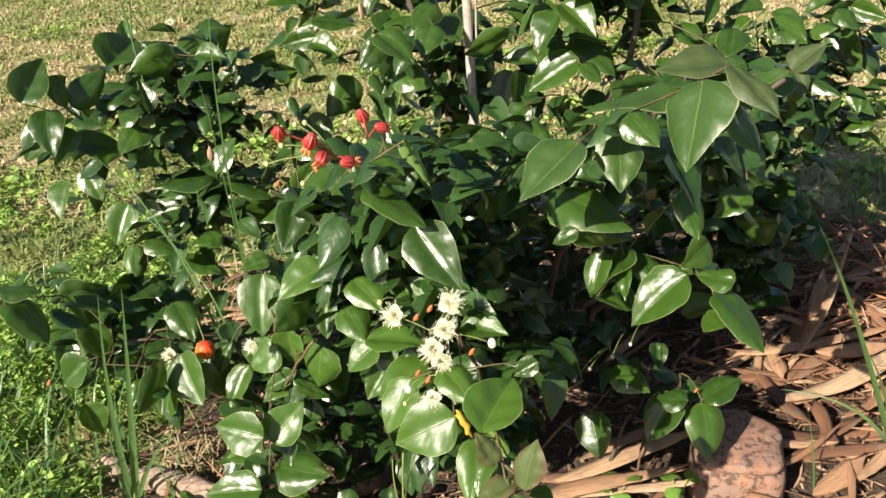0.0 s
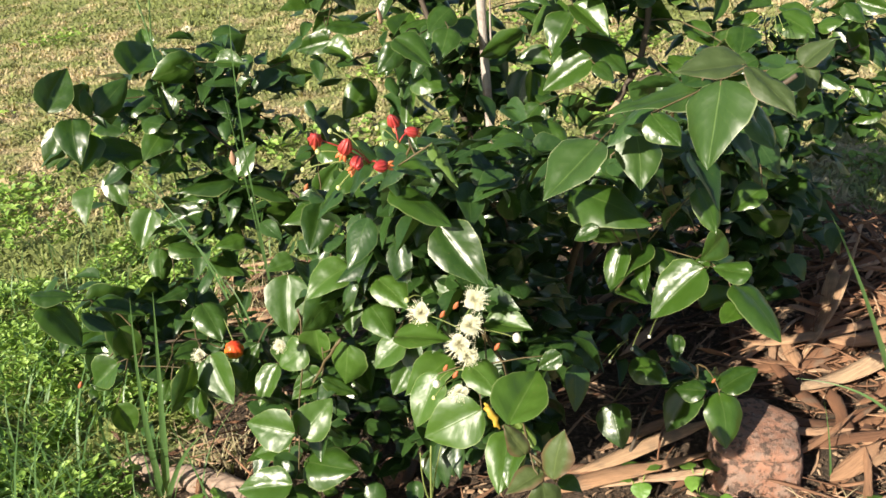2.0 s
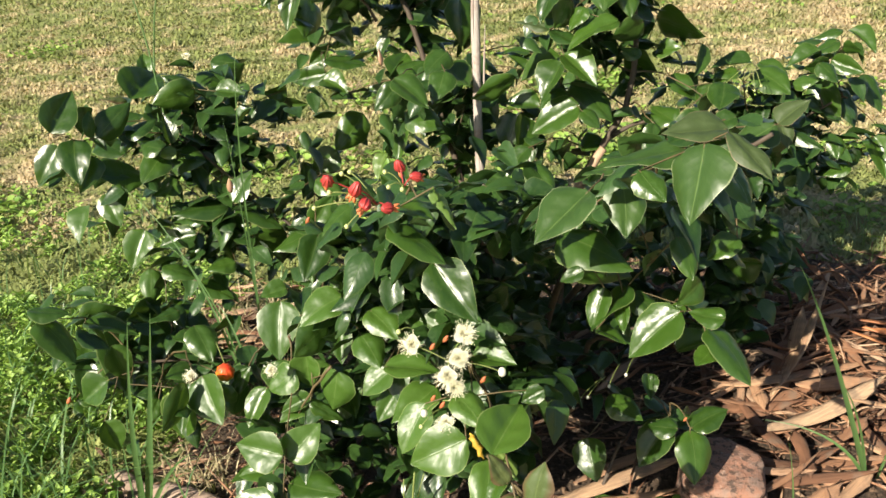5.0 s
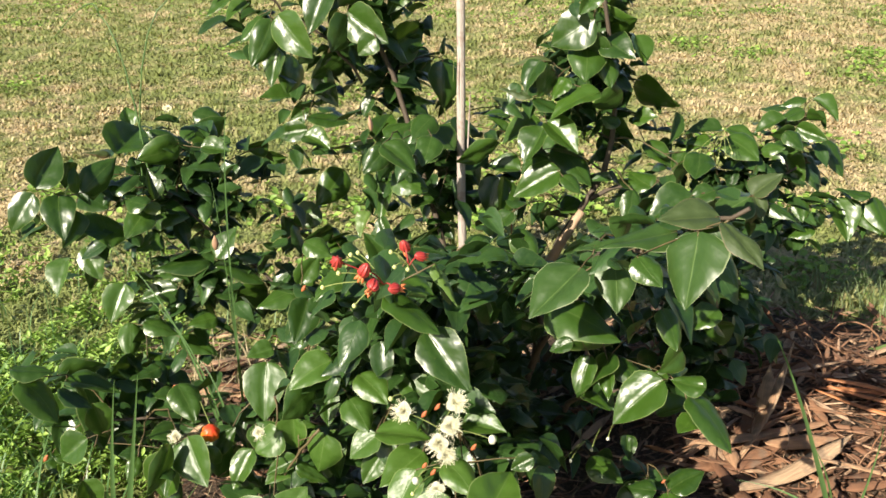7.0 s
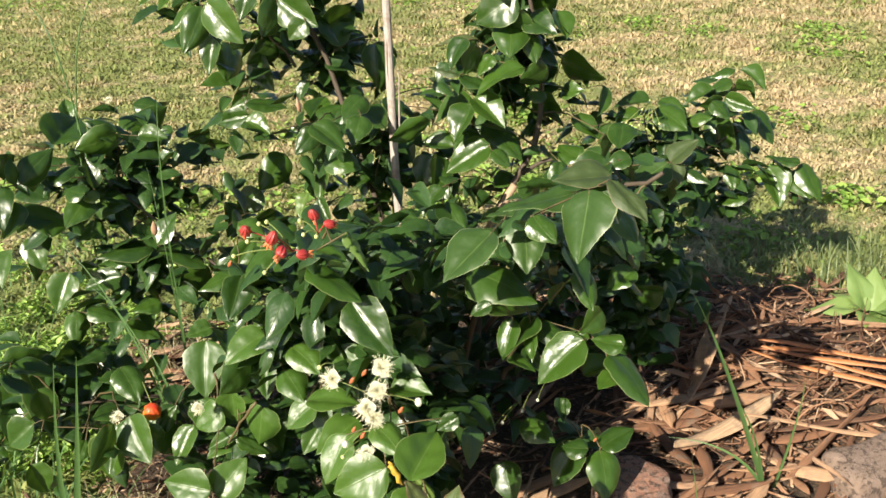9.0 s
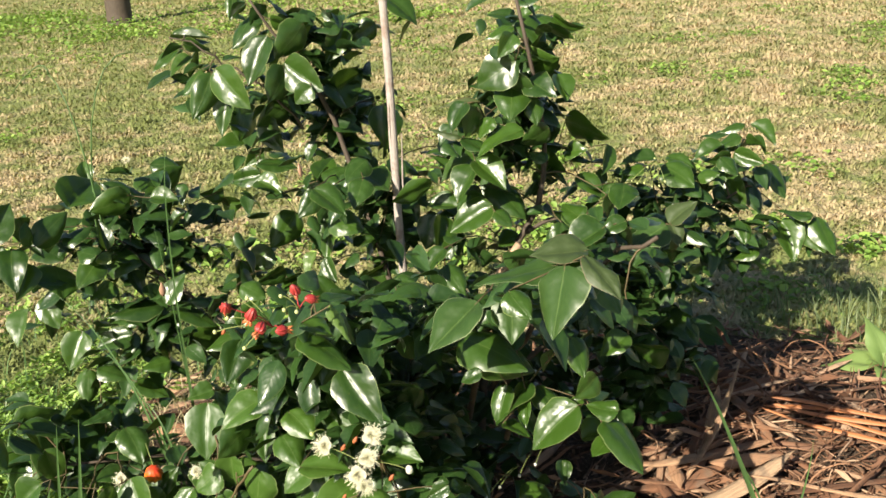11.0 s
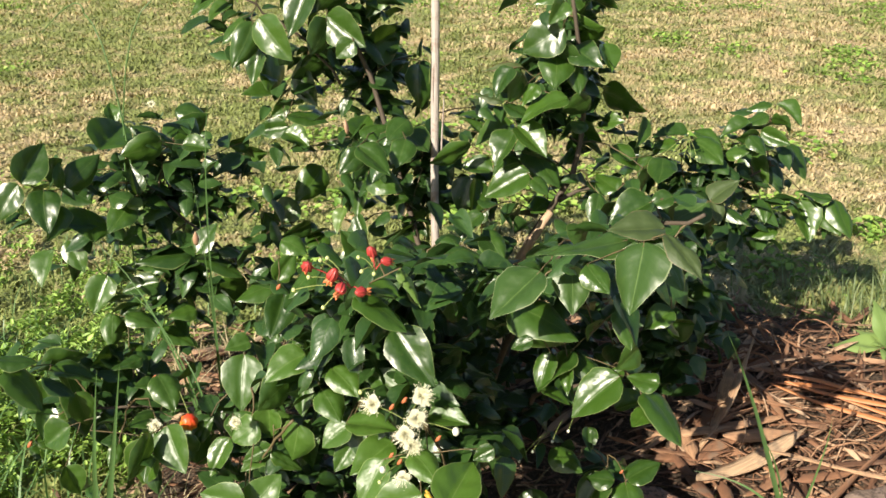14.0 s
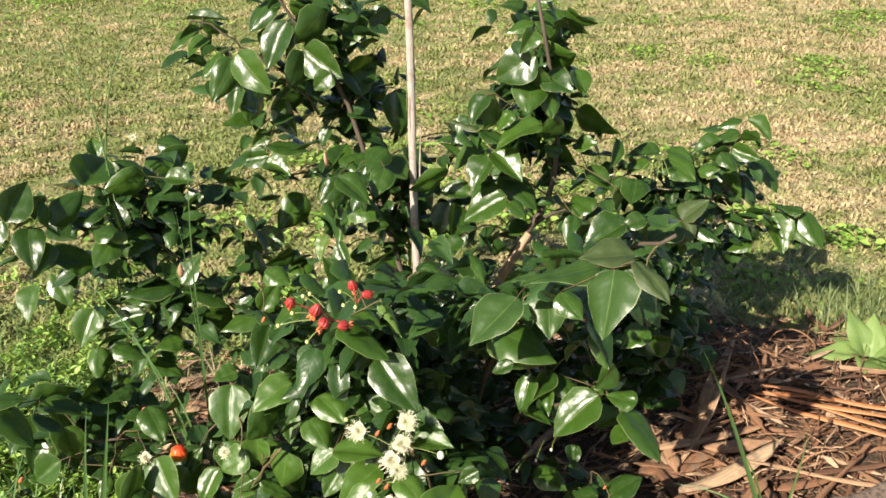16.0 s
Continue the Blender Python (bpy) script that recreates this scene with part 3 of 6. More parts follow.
spray("lb", [
    (-0.518, 1.434, 0.456, -144, -19, -30, 0.051, 0.88),
    (-0.494, 1.466, 0.383, 177, -14, -49, 0.067, 0.61, "green", "flat"),
    (-0.441, 1.456, 0.401, -150, 9, -12, 0.103, 0.58),
    (-0.495, 1.410, 0.362, 178, -15, -48, 0.075, 0.63, "green", "flat"),
    (-0.430, 1.451, 0.397, -117, -60, -25, 0.088, 0.67, "green", "flat"),
    (-0.427, 1.455, 0.399, -15, -19, 9, 0.093, 0.67),
])
spray("lb", [
    (-0.256, 1.630, 0.440, -171, -40, -67, 0.069, 0.86, "green", "flat"),
    (-0.227, 1.589, 0.406, -150, -15, -104, 0.068, 0.61),
    (-0.327, 1.646, 0.415, -91, -54, -49, 0.076, 0.72),
    (-0.207, 1.591, 0.350, 109, 31, -5, 0.074, 0.73),
])
spray("lb", [
    (-0.408, 1.363, 0.435, 32, 54, 27, 0.064, 0.70, "green", "flat"),
])
spray("lb", [
    (-0.661, 1.456, 0.433, -50, -51, 32, 0.067, 0.73, "green", "flat"),
    (-0.706, 1.486, 0.402, -106, -45, 18, 0.077, 0.83, "fresh"),
    (-0.600, 1.449, 0.362, -129, -57, -36, 0.077, 0.76, "green", "flat"),
])
spray("lb", [
    (-0.935, 1.920, 0.406, -148, -51, -54, 0.103, 0.68, "green", "flat"),
])
spray("lb", [
    (-0.276, 1.358, 0.373, -151, -4, -13, 0.077, 0.67),
])
spray("lb", [
    (-0.461, 1.458, 0.346, -148, -51, -51, 0.056, 0.68, "green", "flat"),
    (-0.426, 1.387, 0.314, -148, 2, -22, 0.055, 0.75),
])
spray("lb", [
    (-0.344, 1.460, 0.333, -150, -8, -100, 0.077, 0.88),
])
spray("lb", [
    (-0.587, 1.407, 0.302, -85, -48, -17, 0.067, 0.64, "fresh"),
    (-0.489, 1.364, 0.289, -16, -20, 11, 0.069, 0.71),
])
spray("lb", [
    (-0.513, 1.393, 0.194, 161, 40, -19, 0.079, 0.76),
])
spray("lf", [
    (-0.656, 1.083, 0.382, 4, -6, 6, 0.060, 0.67),
    (-0.637, 1.069, 0.371, -25, -36, -11, 0.081, 0.84),
    (-0.612, 1.154, 0.322, -4, -12, -3, 0.086, 0.70),
])
spray("lf", [
    (-0.530, 1.307, 0.346, -8, -14, 12, 0.062, 0.68),
    (-0.539, 1.260, 0.291, -114, 9, -62, 0.063, 0.71),
    (-0.522, 1.268, 0.260, -110, -22, -63, 0.088, 0.77),
    (-0.488, 1.227, 0.301, -141, -3, -5, 0.056, 0.70),
])
spray("lf", [
    (-0.441, 1.144, 0.313, -54, -35, 7, 0.069, 0.72),
    (-0.430, 1.074, 0.272, -133, 21, -35, 0.045, 0.84),
    (-0.466, 1.208, 0.264, -148, 8, -27, 0.036, 0.75),
    (-0.385, 1.060, 0.270, -84, -54, 4, 0.061, 0.57, "fresh", "flat"),
])
spray("lf", [
    (-0.416, 0.992, 0.300, -107, -33, -86, 0.073, 0.69),
    (-0.399, 1.013, 0.299, -57, -45, 47, 0.076, 0.81, "fresh", "flat"),
    (-0.427, 1.042, 0.273, -110, -55, 5, 0.076, 0.49, "green", "flat"),
])
spray("lf", [
    (-0.655, 1.228, 0.296, 27, -7, 113, 0.077, 0.71),
    (-0.604, 1.213, 0.279, -55, -44, -28, 0.104, 0.72),
])
spray("lf", [
    (-0.350, 1.084, 0.270, -117, -31, 8, 0.060, 0.64),
])
spray("lf", [
    (-0.489, 1.066, 0.247, -148, 13, -29, 0.028, 0.78),
])
spray("lf", [
    (-0.344, 1.225, 0.209, -132, 26, -40, 0.039, 0.84, "fresh"),
])
spray("lf", [
    (-0.714, 1.368, 0.187, -71, -32, -1, 0.120, 0.71),
    (-0.655, 1.322, 0.147, -117, -26, 3, 0.059, 0.69, "fresh"),
])
spray("lf", [
    (-0.525, 1.162, 0.176, -106, -33, -28, 0.043, 0.63),
])
spray("lf", [
    (-0.246, 1.136, 0.175, -42, -32, 58, 0.060, 0.67, "green", "flat"),
])
spray("lf", [
    (-0.701, 1.252, 0.133, 37, -13, 34, 0.061, 0.81),
])
spray("lf", [
    (-0.333, 1.076, 0.082, -150, 13, -5, 0.073, 0.66, "fresh"),
])
spray("lf", [
    (-0.745, 1.342, 0.070, -38, -29, 10, 0.055, 0.74),
    (-0.707, 1.366, 0.011, -68, -11, -2, 0.053, 0.95),
])
spray("lt", [
    (-0.390, 1.613, 0.876, -4, -1, 21, 0.079, 0.41),
    (-0.377, 1.612, 0.854, -144, -28, -14, 0.069, 0.53),
    (-0.348, 1.583, 0.842, -144, -31, -17, 0.057, 0.72),
    (-0.349, 1.532, 0.871, -7, -19, 139, 0.049, 0.91),
])
spray("lt", [
    (-0.280, 1.445, 0.831, -37, -46, 72, 0.093, 0.69, "green", "flat"),
    (-0.293, 1.471, 0.822, -132, -53, -53, 0.088, 0.58),
    (-0.317, 1.502, 0.827, -144, -39, -12, 0.060, 0.69),
])
spray("lt", [
    (-0.311, 1.735, 0.765, -136, -66, -18, 0.107, 0.54, "green", "flat"),
    (-0.309, 1.823, 0.714, -89, -49, -47, 0.087, 0.92),
])
spray("lt", [
    (-0.179, 1.613, 0.741, -151, -30, -101, 0.082, 0.71),
    (-0.233, 1.608, 0.712, -48, -53, 64, 0.078, 0.69, "green", "flat"),
])
spray("lt", [
    (-0.314, 1.823, 0.625, -156, 8, -30, 0.071, 0.71),
    (-0.283, 1.832, 0.606, -155, -33, -70, 0.050, 0.71),
    (-0.281, 1.770, 0.567, 170, -11, -77, 0.082, 0.55, "green", "flat"),
])
spray("lt", [
    (-0.266, 1.657, 0.615, -13, -3, 17, 0.085, 0.66),
])
spray("ll", [
    (-0.266, 1.635, 0.951, -114, -67, -40, 0.054, 0.53),
    (-0.226, 1.628, 0.913, -145, -41, -17, 0.085, 0.73),
])
spray("ll", [
    (0.023, 1.726, 0.920, -23, -33, 23, 0.083, 0.74),
    (-0.003, 1.691, 0.874, -165, -27, -80, 0.065, 0.71),
])
spray("ll", [
    (-0.078, 1.670, 0.907, -107, -68, -34, 0.036, 0.67),
    (-0.061, 1.600, 0.875, -141, -51, -62, 0.079, 0.61),
])
spray("ll", [
    (-0.190, 1.548, 0.903, -12, -18, 140, 0.070, 0.77),
    (-0.194, 1.511, 0.876, -155, -60, -37, 0.096, 0.65, "green", "flat"),
    (-0.127, 1.518, 0.894, -145, -43, -94, 0.084, 0.73),
    (-0.167, 1.495, 0.828, -30, -33, 78, 0.092, 0.75, "green", "flat"),
    (-0.167, 1.491, 0.823, -118, -50, -72, 0.072, 0.87),
])
spray("ll", [
    (-0.120, 1.455, 0.788, -178, -42, -77, 0.043, 0.95, "green", "flat"),
])
spray("ll", [
    (-0.102, 1.571, 0.754, 36, 22, 96, 0.095, 0.82),
    (-0.087, 1.605, 0.686, -162, 0, -36, 0.071, 0.72),
    (-0.134, 1.543, 0.673, -153, -60, -31, 0.042, 0.68, "green", "flat"),
])
spray("ll", [
    (0.005, 1.666, 0.727, 72, 75, -45, 0.038, 0.60),
    (0.000, 1.612, 0.721, -76, -63, -26, 0.087, 0.95),
])
spray("ll", [
    (-0.085, 1.775, 0.715, -39, -27, 18, 0.094, 0.95),
])
spray("ll", [
    (-0.029, 1.350, 0.672, -133, -25, -28, 0.059, 0.77),
    (-0.037, 1.391, 0.640, -50, -18, 13, 0.068, 0.95),
    (-0.035, 1.287, 0.654, -112, -35, -10, 0.059, 0.74),
    (-0.109, 1.397, 0.627, 24, 28, 27, 0.054, 0.93),
    (-0.109, 1.284, 0.638, -143, -37, -56, 0.054, 0.71),
])
spray("ll", [
    (-0.077, 1.640, 0.658, -29, -33, 9, 0.069, 0.95),
    (-0.118, 1.646, 0.651, -22, -18, 20, 0.096, 0.68),
])
spray("ll", [
    (-0.111, 1.231, 0.657, -31, -33, 20, 0.070, 0.72),
])
spray("ll", [
    (-0.120, 1.450, 0.615, 68, 33, 14, 0.065, 0.75),
    (-0.107, 1.484, 0.553, -120, -64, 2, 0.100, 0.50, "green", "flat"),
])
spray("ll", [
    (0.147, 1.735, 0.610, 160, 25, -15, 0.045, 0.78, "bronzegreen"),
])
spray("ll", [
    (0.013, 1.442, 0.609, -26, -15, 26, 0.065, 0.72),
    (-0.021, 1.413, 0.514, -162, -5, -22, 0.047, 0.71),
])
spray("ll", [
    (-0.100, 1.319, 0.584, -27, -13, 35, 0.066, 0.83),
])
spray("ll", [
    (0.119, 1.609, 0.583, 155, 38, -12, 0.048, 0.67),
])
spray("ll", [
    (-0.280, 1.703, 0.568, -31, -19, 31, 0.065, 0.84),
    (-0.204, 1.686, 0.499, -139, -40, -58, 0.093, 0.71),
])
spray("ll", [
    (-0.140, 1.739, 0.542, 171, -17, -52, 0.078, 0.44, "green", "flat"),
])
spray("ll", [
    (-0.127, 1.442, 0.473, -58, -52, 54, 0.054, 0.59, "green", "flat"),
    (-0.149, 1.485, 0.471, -120, -49, 15, 0.054, 0.66, "lime"),
    (-0.116, 1.371, 0.397, 135, 54, -12, 0.082, 0.71),
])
spray("ll", [
    (0.009, 1.519, 0.447, -159, -15, -109, 0.057, 0.83),
    (-0.014, 1.499, 0.432, -156, -18, -106, 0.073, 0.68),
    (0.005, 1.494, 0.371, 121, 26, -19, 0.043, 0.76),
])
spray("lc", [
    (-0.232, 1.164, 0.530, -29, -16, 30, 0.047, 0.80),
    (-0.252, 1.208, 0.442, 39, 43, 61, 0.060, 0.65),
])
spray("lc", [
    (-0.218, 1.042, 0.491, -112, -44, -32, 0.068, 0.68),
    (-0.229, 1.033, 0.462, -91, -59, 24, 0.035, 0.76, "green", "flat"),
    (-0.181, 1.074, 0.423, -144, -19, -22, 0.044, 0.75),
    (-0.191, 1.027, 0.412, -53, -39, -23, 0.059, 0.86),
    (-0.187, 0.988, 0.423, -148, -14, -28, 0.067, 0.80, "fresh"),
])
spray("lc", [
    (-0.141, 1.024, 0.389, 153, 15, -46, 0.065, 0.74, "green", "flat"),
    (-0.167, 0.976, 0.373, -59, -24, 11, 0.059, 0.74, "fresh"),
    (-0.198, 1.030, 0.360, -93, -57, 0, 0.056, 0.60, "fresh", "flat"),
    (-0.215, 1.008, 0.371, -131, -22, -80, 0.063, 0.87),
])
spray("lc", [
    (-0.284, 1.106, 0.386, -152, -5, -34, 0.041, 0.80, "fresh"),
    (-0.292, 1.092, 0.371, -96, -57, -3, 0.087, 0.74, "fresh", "flat"),
])
spray("lc", [
    (-0.308, 1.042, 0.298, -51, -37, 5, 0.069, 0.71, "fresh"),
    (-0.307, 1.000, 0.283, -138, -50, -16, 0.062, 0.63, "green", "flat"),
    (-0.247, 1.009, 0.251, -143, -4, -24, 0.054, 0.76, "fresh"),
    (-0.228, 1.069, 0.276, -138, -11, -26, 0.061, 0.77, "fresh"),
    (-0.361, 1.008, 0.235, 67, 43, 67, 0.052, 0.82),
    (-0.223, 1.086, 0.246, -62, -28, 8, 0.076, 0.72, "fresh"),
])
spray("lc", [
    (-0.128, 1.009, 0.260, -148, -48, -44, 0.051, 0.69, "fresh", "flat"),
])
spray("lc", [
    (-0.270, 0.880, 0.253, 164, 6, -66, 0.069, 0.78, "fresh", "flat"),
    (-0.267, 0.895, 0.235, 25, 41, 50, 0.062, 0.80, "fresh", "flat"),
])
spray("lc", [
    (-0.297, 0.915, 0.147, 173, -6, -40, 0.082, 0.62, "green", "flat"),
    (-0.287, 0.965, 0.146, -25, 6, 25, 0.085, 0.77),
])
spray("fa", [
    (-0.053, 0.742, 0.650, -50, -39, -23, 0.048, 0.36, "lime"),
    (-0.087, 0.752, 0.629, -25, -14, 5, 0.037, 0.94),
])
spray("fa", [
    (-0.109, 0.866, 0.564, -28, -18, 5, 0.078, 0.64),
    (-0.061, 0.864, 0.518, -48, -38, 39, 0.087, 0.64, "green", "flat"),
])
spray("fa", [
    (0.007, 1.082, 0.548, -25, -6, 19, 0.037, 0.71),
    (0.009, 1.055, 0.543, -26, -4, 11, 0.098, 0.71),
])
spray("fa", [
    (-0.164, 1.011, 0.542, -141, -26, -10, 0.059, 0.70),
    (-0.131, 1.032, 0.474, -68, -53, 22, 0.061, 0.79, "green", "flat"),
    (-0.115, 1.035, 0.485, -119, -20, -16, 0.049, 0.75),
    (-0.137, 1.070, 0.488, -148, -18, 2, 0.071, 0.70),
])
spray("fa", [
    (-0.061, 1.009, 0.460, -177, -34, -63, 0.036, 0.74, "green", "flat"),
    (-0.101, 1.025, 0.415, -95, -15, -4, 0.068, 0.76),
])
spray("rl", [
    (0.258, 1.485, 0.878, -37, -42, 34, 0.073, 0.77),
    (0.288, 1.487, 0.821, -30, -21, 24, 0.043, 0.67),
    (0.239, 1.421, 0.870, -169, -11, -21, 0.055, 0.58),
    (0.262, 1.471, 0.793, -54, 7, 132, 0.080, 0.95),
    (0.315, 1.552, 0.855, -33, -29, 138, 0.061, 0.65),
    (0.303, 1.576, 0.874, -30, -21, 18, 0.062, 0.73),
])
spray("rl", [
    (0.334, 1.571, 0.873, -34, -32, 137, 0.064, 0.76),
    (0.274, 1.598, 0.866, 1, 27, 26, 0.052, 0.67),
])
spray("rl", [
    (0.225, 1.324, 0.865, -146, -45, -58, 0.048, 0.71),
    (0.233, 1.362, 0.819, 168, -31, -77, 0.082, 0.86, "green", "flat"),
    (0.220, 1.383, 0.781, -36, -20, 118, 0.053, 0.95),
    (0.257, 1.384, 0.782, -62, -12, 38, 0.068, 0.80),
])
spray("rl", [
    (0.274, 1.678, 0.864, 164, 19, -35, 0.057, 0.77),
])
spray("rl", [
    (0.305, 1.382, 0.788, -62, -57, -3, 0.052, 0.95),
    (0.260, 1.389, 0.752, -75, -61, 5, 0.052, 0.74),
    (0.228, 1.400, 0.777, -101, -35, 1, 0.079, 0.81),
    (0.291, 1.391, 0.695, -171, -29, -109, 0.055, 0.93),
])
spray("rl", [
    (0.143, 1.331, 0.760, -152, -47, -12, 0.055, 0.85),
    (0.164, 1.347, 0.748, -137, -57, -87, 0.056, 0.90),
    (0.185, 1.337, 0.731, -152, -47, -10, 0.043, 0.85),
    (0.133, 1.342, 0.697, -33, -22, 14, 0.053, 0.71),
    (0.137, 1.381, 0.693, 162, 17, -17, 0.059, 0.45, "bronzegreen"),
    (0.174, 1.411, 0.745, -172, 0, -21, 0.075, 0.28, "bronze"),
    (0.154, 1.338, 0.659, -42, -35, 24, 0.077, 0.71),
    (0.235, 1.314, 0.710, -171, -15, -14, 0.088, 0.71),
])
spray("rl", [
    (0.342, 1.514, 0.681, -39, -22, 131, 0.093, 0.95),
    (0.333, 1.467, 0.635, -52, 14, 54, 0.046, 0.84),
    (0.416, 1.496, 0.636, -118, -61, -70, 0.062, 0.67),
    (0.280, 1.479, 0.624, -29, -27, 116, 0.063, 0.95),
    (0.354, 1.462, 0.589, -44, -27, 20, 0.065, 0.71),
])
spray("rl", [
    (0.282, 1.365, 0.643, 151, 29, -36, 0.036, 0.77),
])
spray("rl", [
    (0.157, 1.373, 0.641, -145, -47, -3, 0.072, 0.84),
    (0.160, 1.400, 0.599, -154, -37, -16, 0.058, 0.75),
    (0.183, 1.361, 0.571, 172, -30, -52, 0.093, 0.63, "green", "flat"),
    (0.173, 1.451, 0.637, -32, -16, 135, 0.067, 0.78),
    (0.080, 1.381, 0.618, -162, -19, -112, 0.082, 0.55),
    (0.184, 1.341, 0.566, -42, -30, 27, 0.041, 0.78),
    (0.193, 1.448, 0.598, -47, -38, 11, 0.101, 0.71),
    (0.123, 1.413, 0.559, 164, 8, -30, 0.064, 0.74),
])
spray("rl", [
    (0.173, 1.515, 0.622, -163, -23, -20, 0.084, 0.74),
    (0.128, 1.614, 0.614, 165, 10, -17, 0.053, 0.67),
])
spray("rl", [
    (0.402, 1.307, 0.607, -113, -28, -2, 0.063, 0.81),
    (0.408, 1.404, 0.585, -138, -42, -1, 0.046, 0.84),
    (0.340, 1.355, 0.536, 120, 18, -32, 0.061, 0.79),
])
spray("rl", [
    (0.292, 1.296, 0.550, -117, -55, -28, 0.062, 0.61),
])
spray("rl", [
    (0.083, 1.407, 0.550, -140, -62, -38, 0.066, 0.86, "green", "flat"),
    (0.092, 1.400, 0.549, -106, -56, -61, 0.070, 0.90),
    (0.109, 1.378, 0.494, 179, -37, -68, 0.040, 0.71, "green", "flat"),
])
spray("rl", [
    (0.089, 1.265, 0.531, -149, -35, -12, 0.060, 0.67),
])
spray("rl", [
    (0.232, 1.444, 0.493, -133, -11, -24, 0.055, 0.80),
])
spray("rb", [
    (0.798, 1.796, 0.592, 174, -8, -16, 0.061, 0.55),
    (0.810, 1.794, 0.590, -53, -30, 10, 0.076, 0.72),
    (0.796, 1.783, 0.560, -45, -9, 123, 0.040, 0.95),
    (0.760, 1.722, 0.584, 179, -21, -14, 0.064, 0.70),
    (0.823, 1.783, 0.494, -67, -45, -6, 0.059, 0.93),
    (0.745, 1.714, 0.548, -39, -17, 78, 0.069, 0.59, "green", "flat"),
])
spray("rb", [
    (0.530, 1.556, 0.584, 178, -3, -16, 0.074, 0.70),
    (0.499, 1.538, 0.576, -179, -10, -21, 0.051, 0.72),
    (0.481, 1.547, 0.574, -148, -37, -12, 0.039, 0.84),
    (0.558, 1.607, 0.558, -47, -24, 31, 0.079, 0.88),
])
spray("rb", [
    (0.715, 1.698, 0.570, 180, -21, -14, 0.072, 0.71),
    (0.719, 1.663, 0.556, 179, -21, -121, 0.049, 0.94),
    (0.728, 1.741, 0.502, -62, -50, 64, 0.101, 0.67, "green", "flat"),
    (0.679, 1.617, 0.564, -54, -32, 23, 0.053, 0.75),
])
spray("rb", [
    (0.598, 1.717, 0.549, -41, -7, 19, 0.064, 0.68),
])
spray("rb", [
    (0.629, 1.606, 0.530, -37, 16, 40, 0.047, 0.76),
])
spray("rb", [
    (0.862, 1.819, 0.491, -65, -42, 2, 0.091, 0.67),
    (0.794, 1.759, 0.482, -76, -50, -12, 0.095, 0.65),
])
spray("rb", [
    (0.751, 1.677, 0.400, -90, -49, 3, 0.051, 0.78),
    (0.799, 1.687, 0.331, 177, -12, -18, 0.059, 0.68),
])
spray("rb", [
    (0.929, 1.714, 0.388, 143, 6, -13, 0.080, 0.47),
    (0.956, 1.750, 0.376, -75, -44, -3, 0.099, 0.66),
    (0.942, 1.774, 0.352, -83, -26, 19, 0.089, 0.77),
    (0.885, 1.785, 0.361, -81, -48, 9, 0.103, 0.73),
    (0.841, 1.752, 0.337, -178, -25, -17, 0.065, 0.73),
])
spray("rb", [
    (0.473, 1.269, 0.310, 152, -1, -118, 0.070, 0.95),
])
spray("rb", [
    (0.563, 1.452, 0.302, -155, -23, -21, 0.072, 0.77),
])
spray("rb", [
    (0.748, 1.897, 0.277, -52, -23, 17, 0.088, 0.71),
])
spray("rb", [
    (0.710, 1.876, 0.081, -46, -8, 31, 0.113, 0.77),
])
spray("fb", [
    (0.199, 0.652, 0.714, -58, -32, 1, 0.058, 0.52, "bronzegreen"),
    (0.183, 0.662, 0.702, -122, -49, 24, 0.073, 0.87, "pale"),
    (0.211, 0.690, 0.706, 178, 1, -16, 0.058, 0.85, "bronzegreen"),
    (0.217, 0.698, 0.694, -67, -41, 8, 0.033, 0.70),
    (0.127, 0.659, 0.682, -55, -31, 22, 0.037, 0.80),
    (0.188, 0.740, 0.675, -176, -7, -7, 0.087, 0.56, "pale"),
])
spray("fb", [
    (0.236, 0.782, 0.646, -58, -32, -5, 0.054, 0.92),
    (0.144, 0.816, 0.623, -94, -50, -10, 0.066, 0.70, "pale"),
])
spray("fb", [
    (0.142, 0.853, 0.624, -171, -8, -6, 0.037, 0.59, "pale"),
    (0.107, 0.804, 0.615, -153, -30, -2, 0.081, 0.88, "pale"),
])
spray("fb", [
    (0.087, 1.181, 0.531, -54, -41, 19, 0.060, 0.73),
])
spray("fb", [
    (0.089, 0.908, 0.527, -36, -10, 16, 0.099, 0.70),
    (0.111, 0.856, 0.501, 170, -25, -45, 0.031, 0.67, "green", "flat"),
    (0.150, 0.935, 0.440, -134, -58, -3, 0.057, 0.62, "green", "flat"),
])
spray("fb", [
    (0.230, 0.901, 0.518, -73, -41, 1, 0.055, 0.66),
    (0.183, 0.950, 0.435, -146, -33, 21, 0.078, 0.65),
])
spray("fb", [
    (0.176, 0.935, 0.422, -105, -45, 44, 0.046, 0.57),
])
spray("rf", [
    (0.346, 1.073, 0.614, -176, -17, -34, 0.041, 0.79),
    (0.314, 1.070, 0.608, -171, -23, -26, 0.071, 0.79),
])
spray("rf", [
    (0.429, 1.152, 0.578, -172, -23, -21, 0.070, 0.92, "pale"),
    (0.438, 1.158, 0.576, -76, -48, 1, 0.039, 0.81, "bronzegreen"),
    (0.437, 1.163, 0.576, -1, 39, 19, 0.054, 0.93, "bronzegreen"),
    (0.452, 1.181, 0.566, -48, -16, 6, 0.069, 0.41),
])
spray("rf", [
    (0.318, 0.951, 0.492, -162, -26, -21, 0.049, 0.80),
])
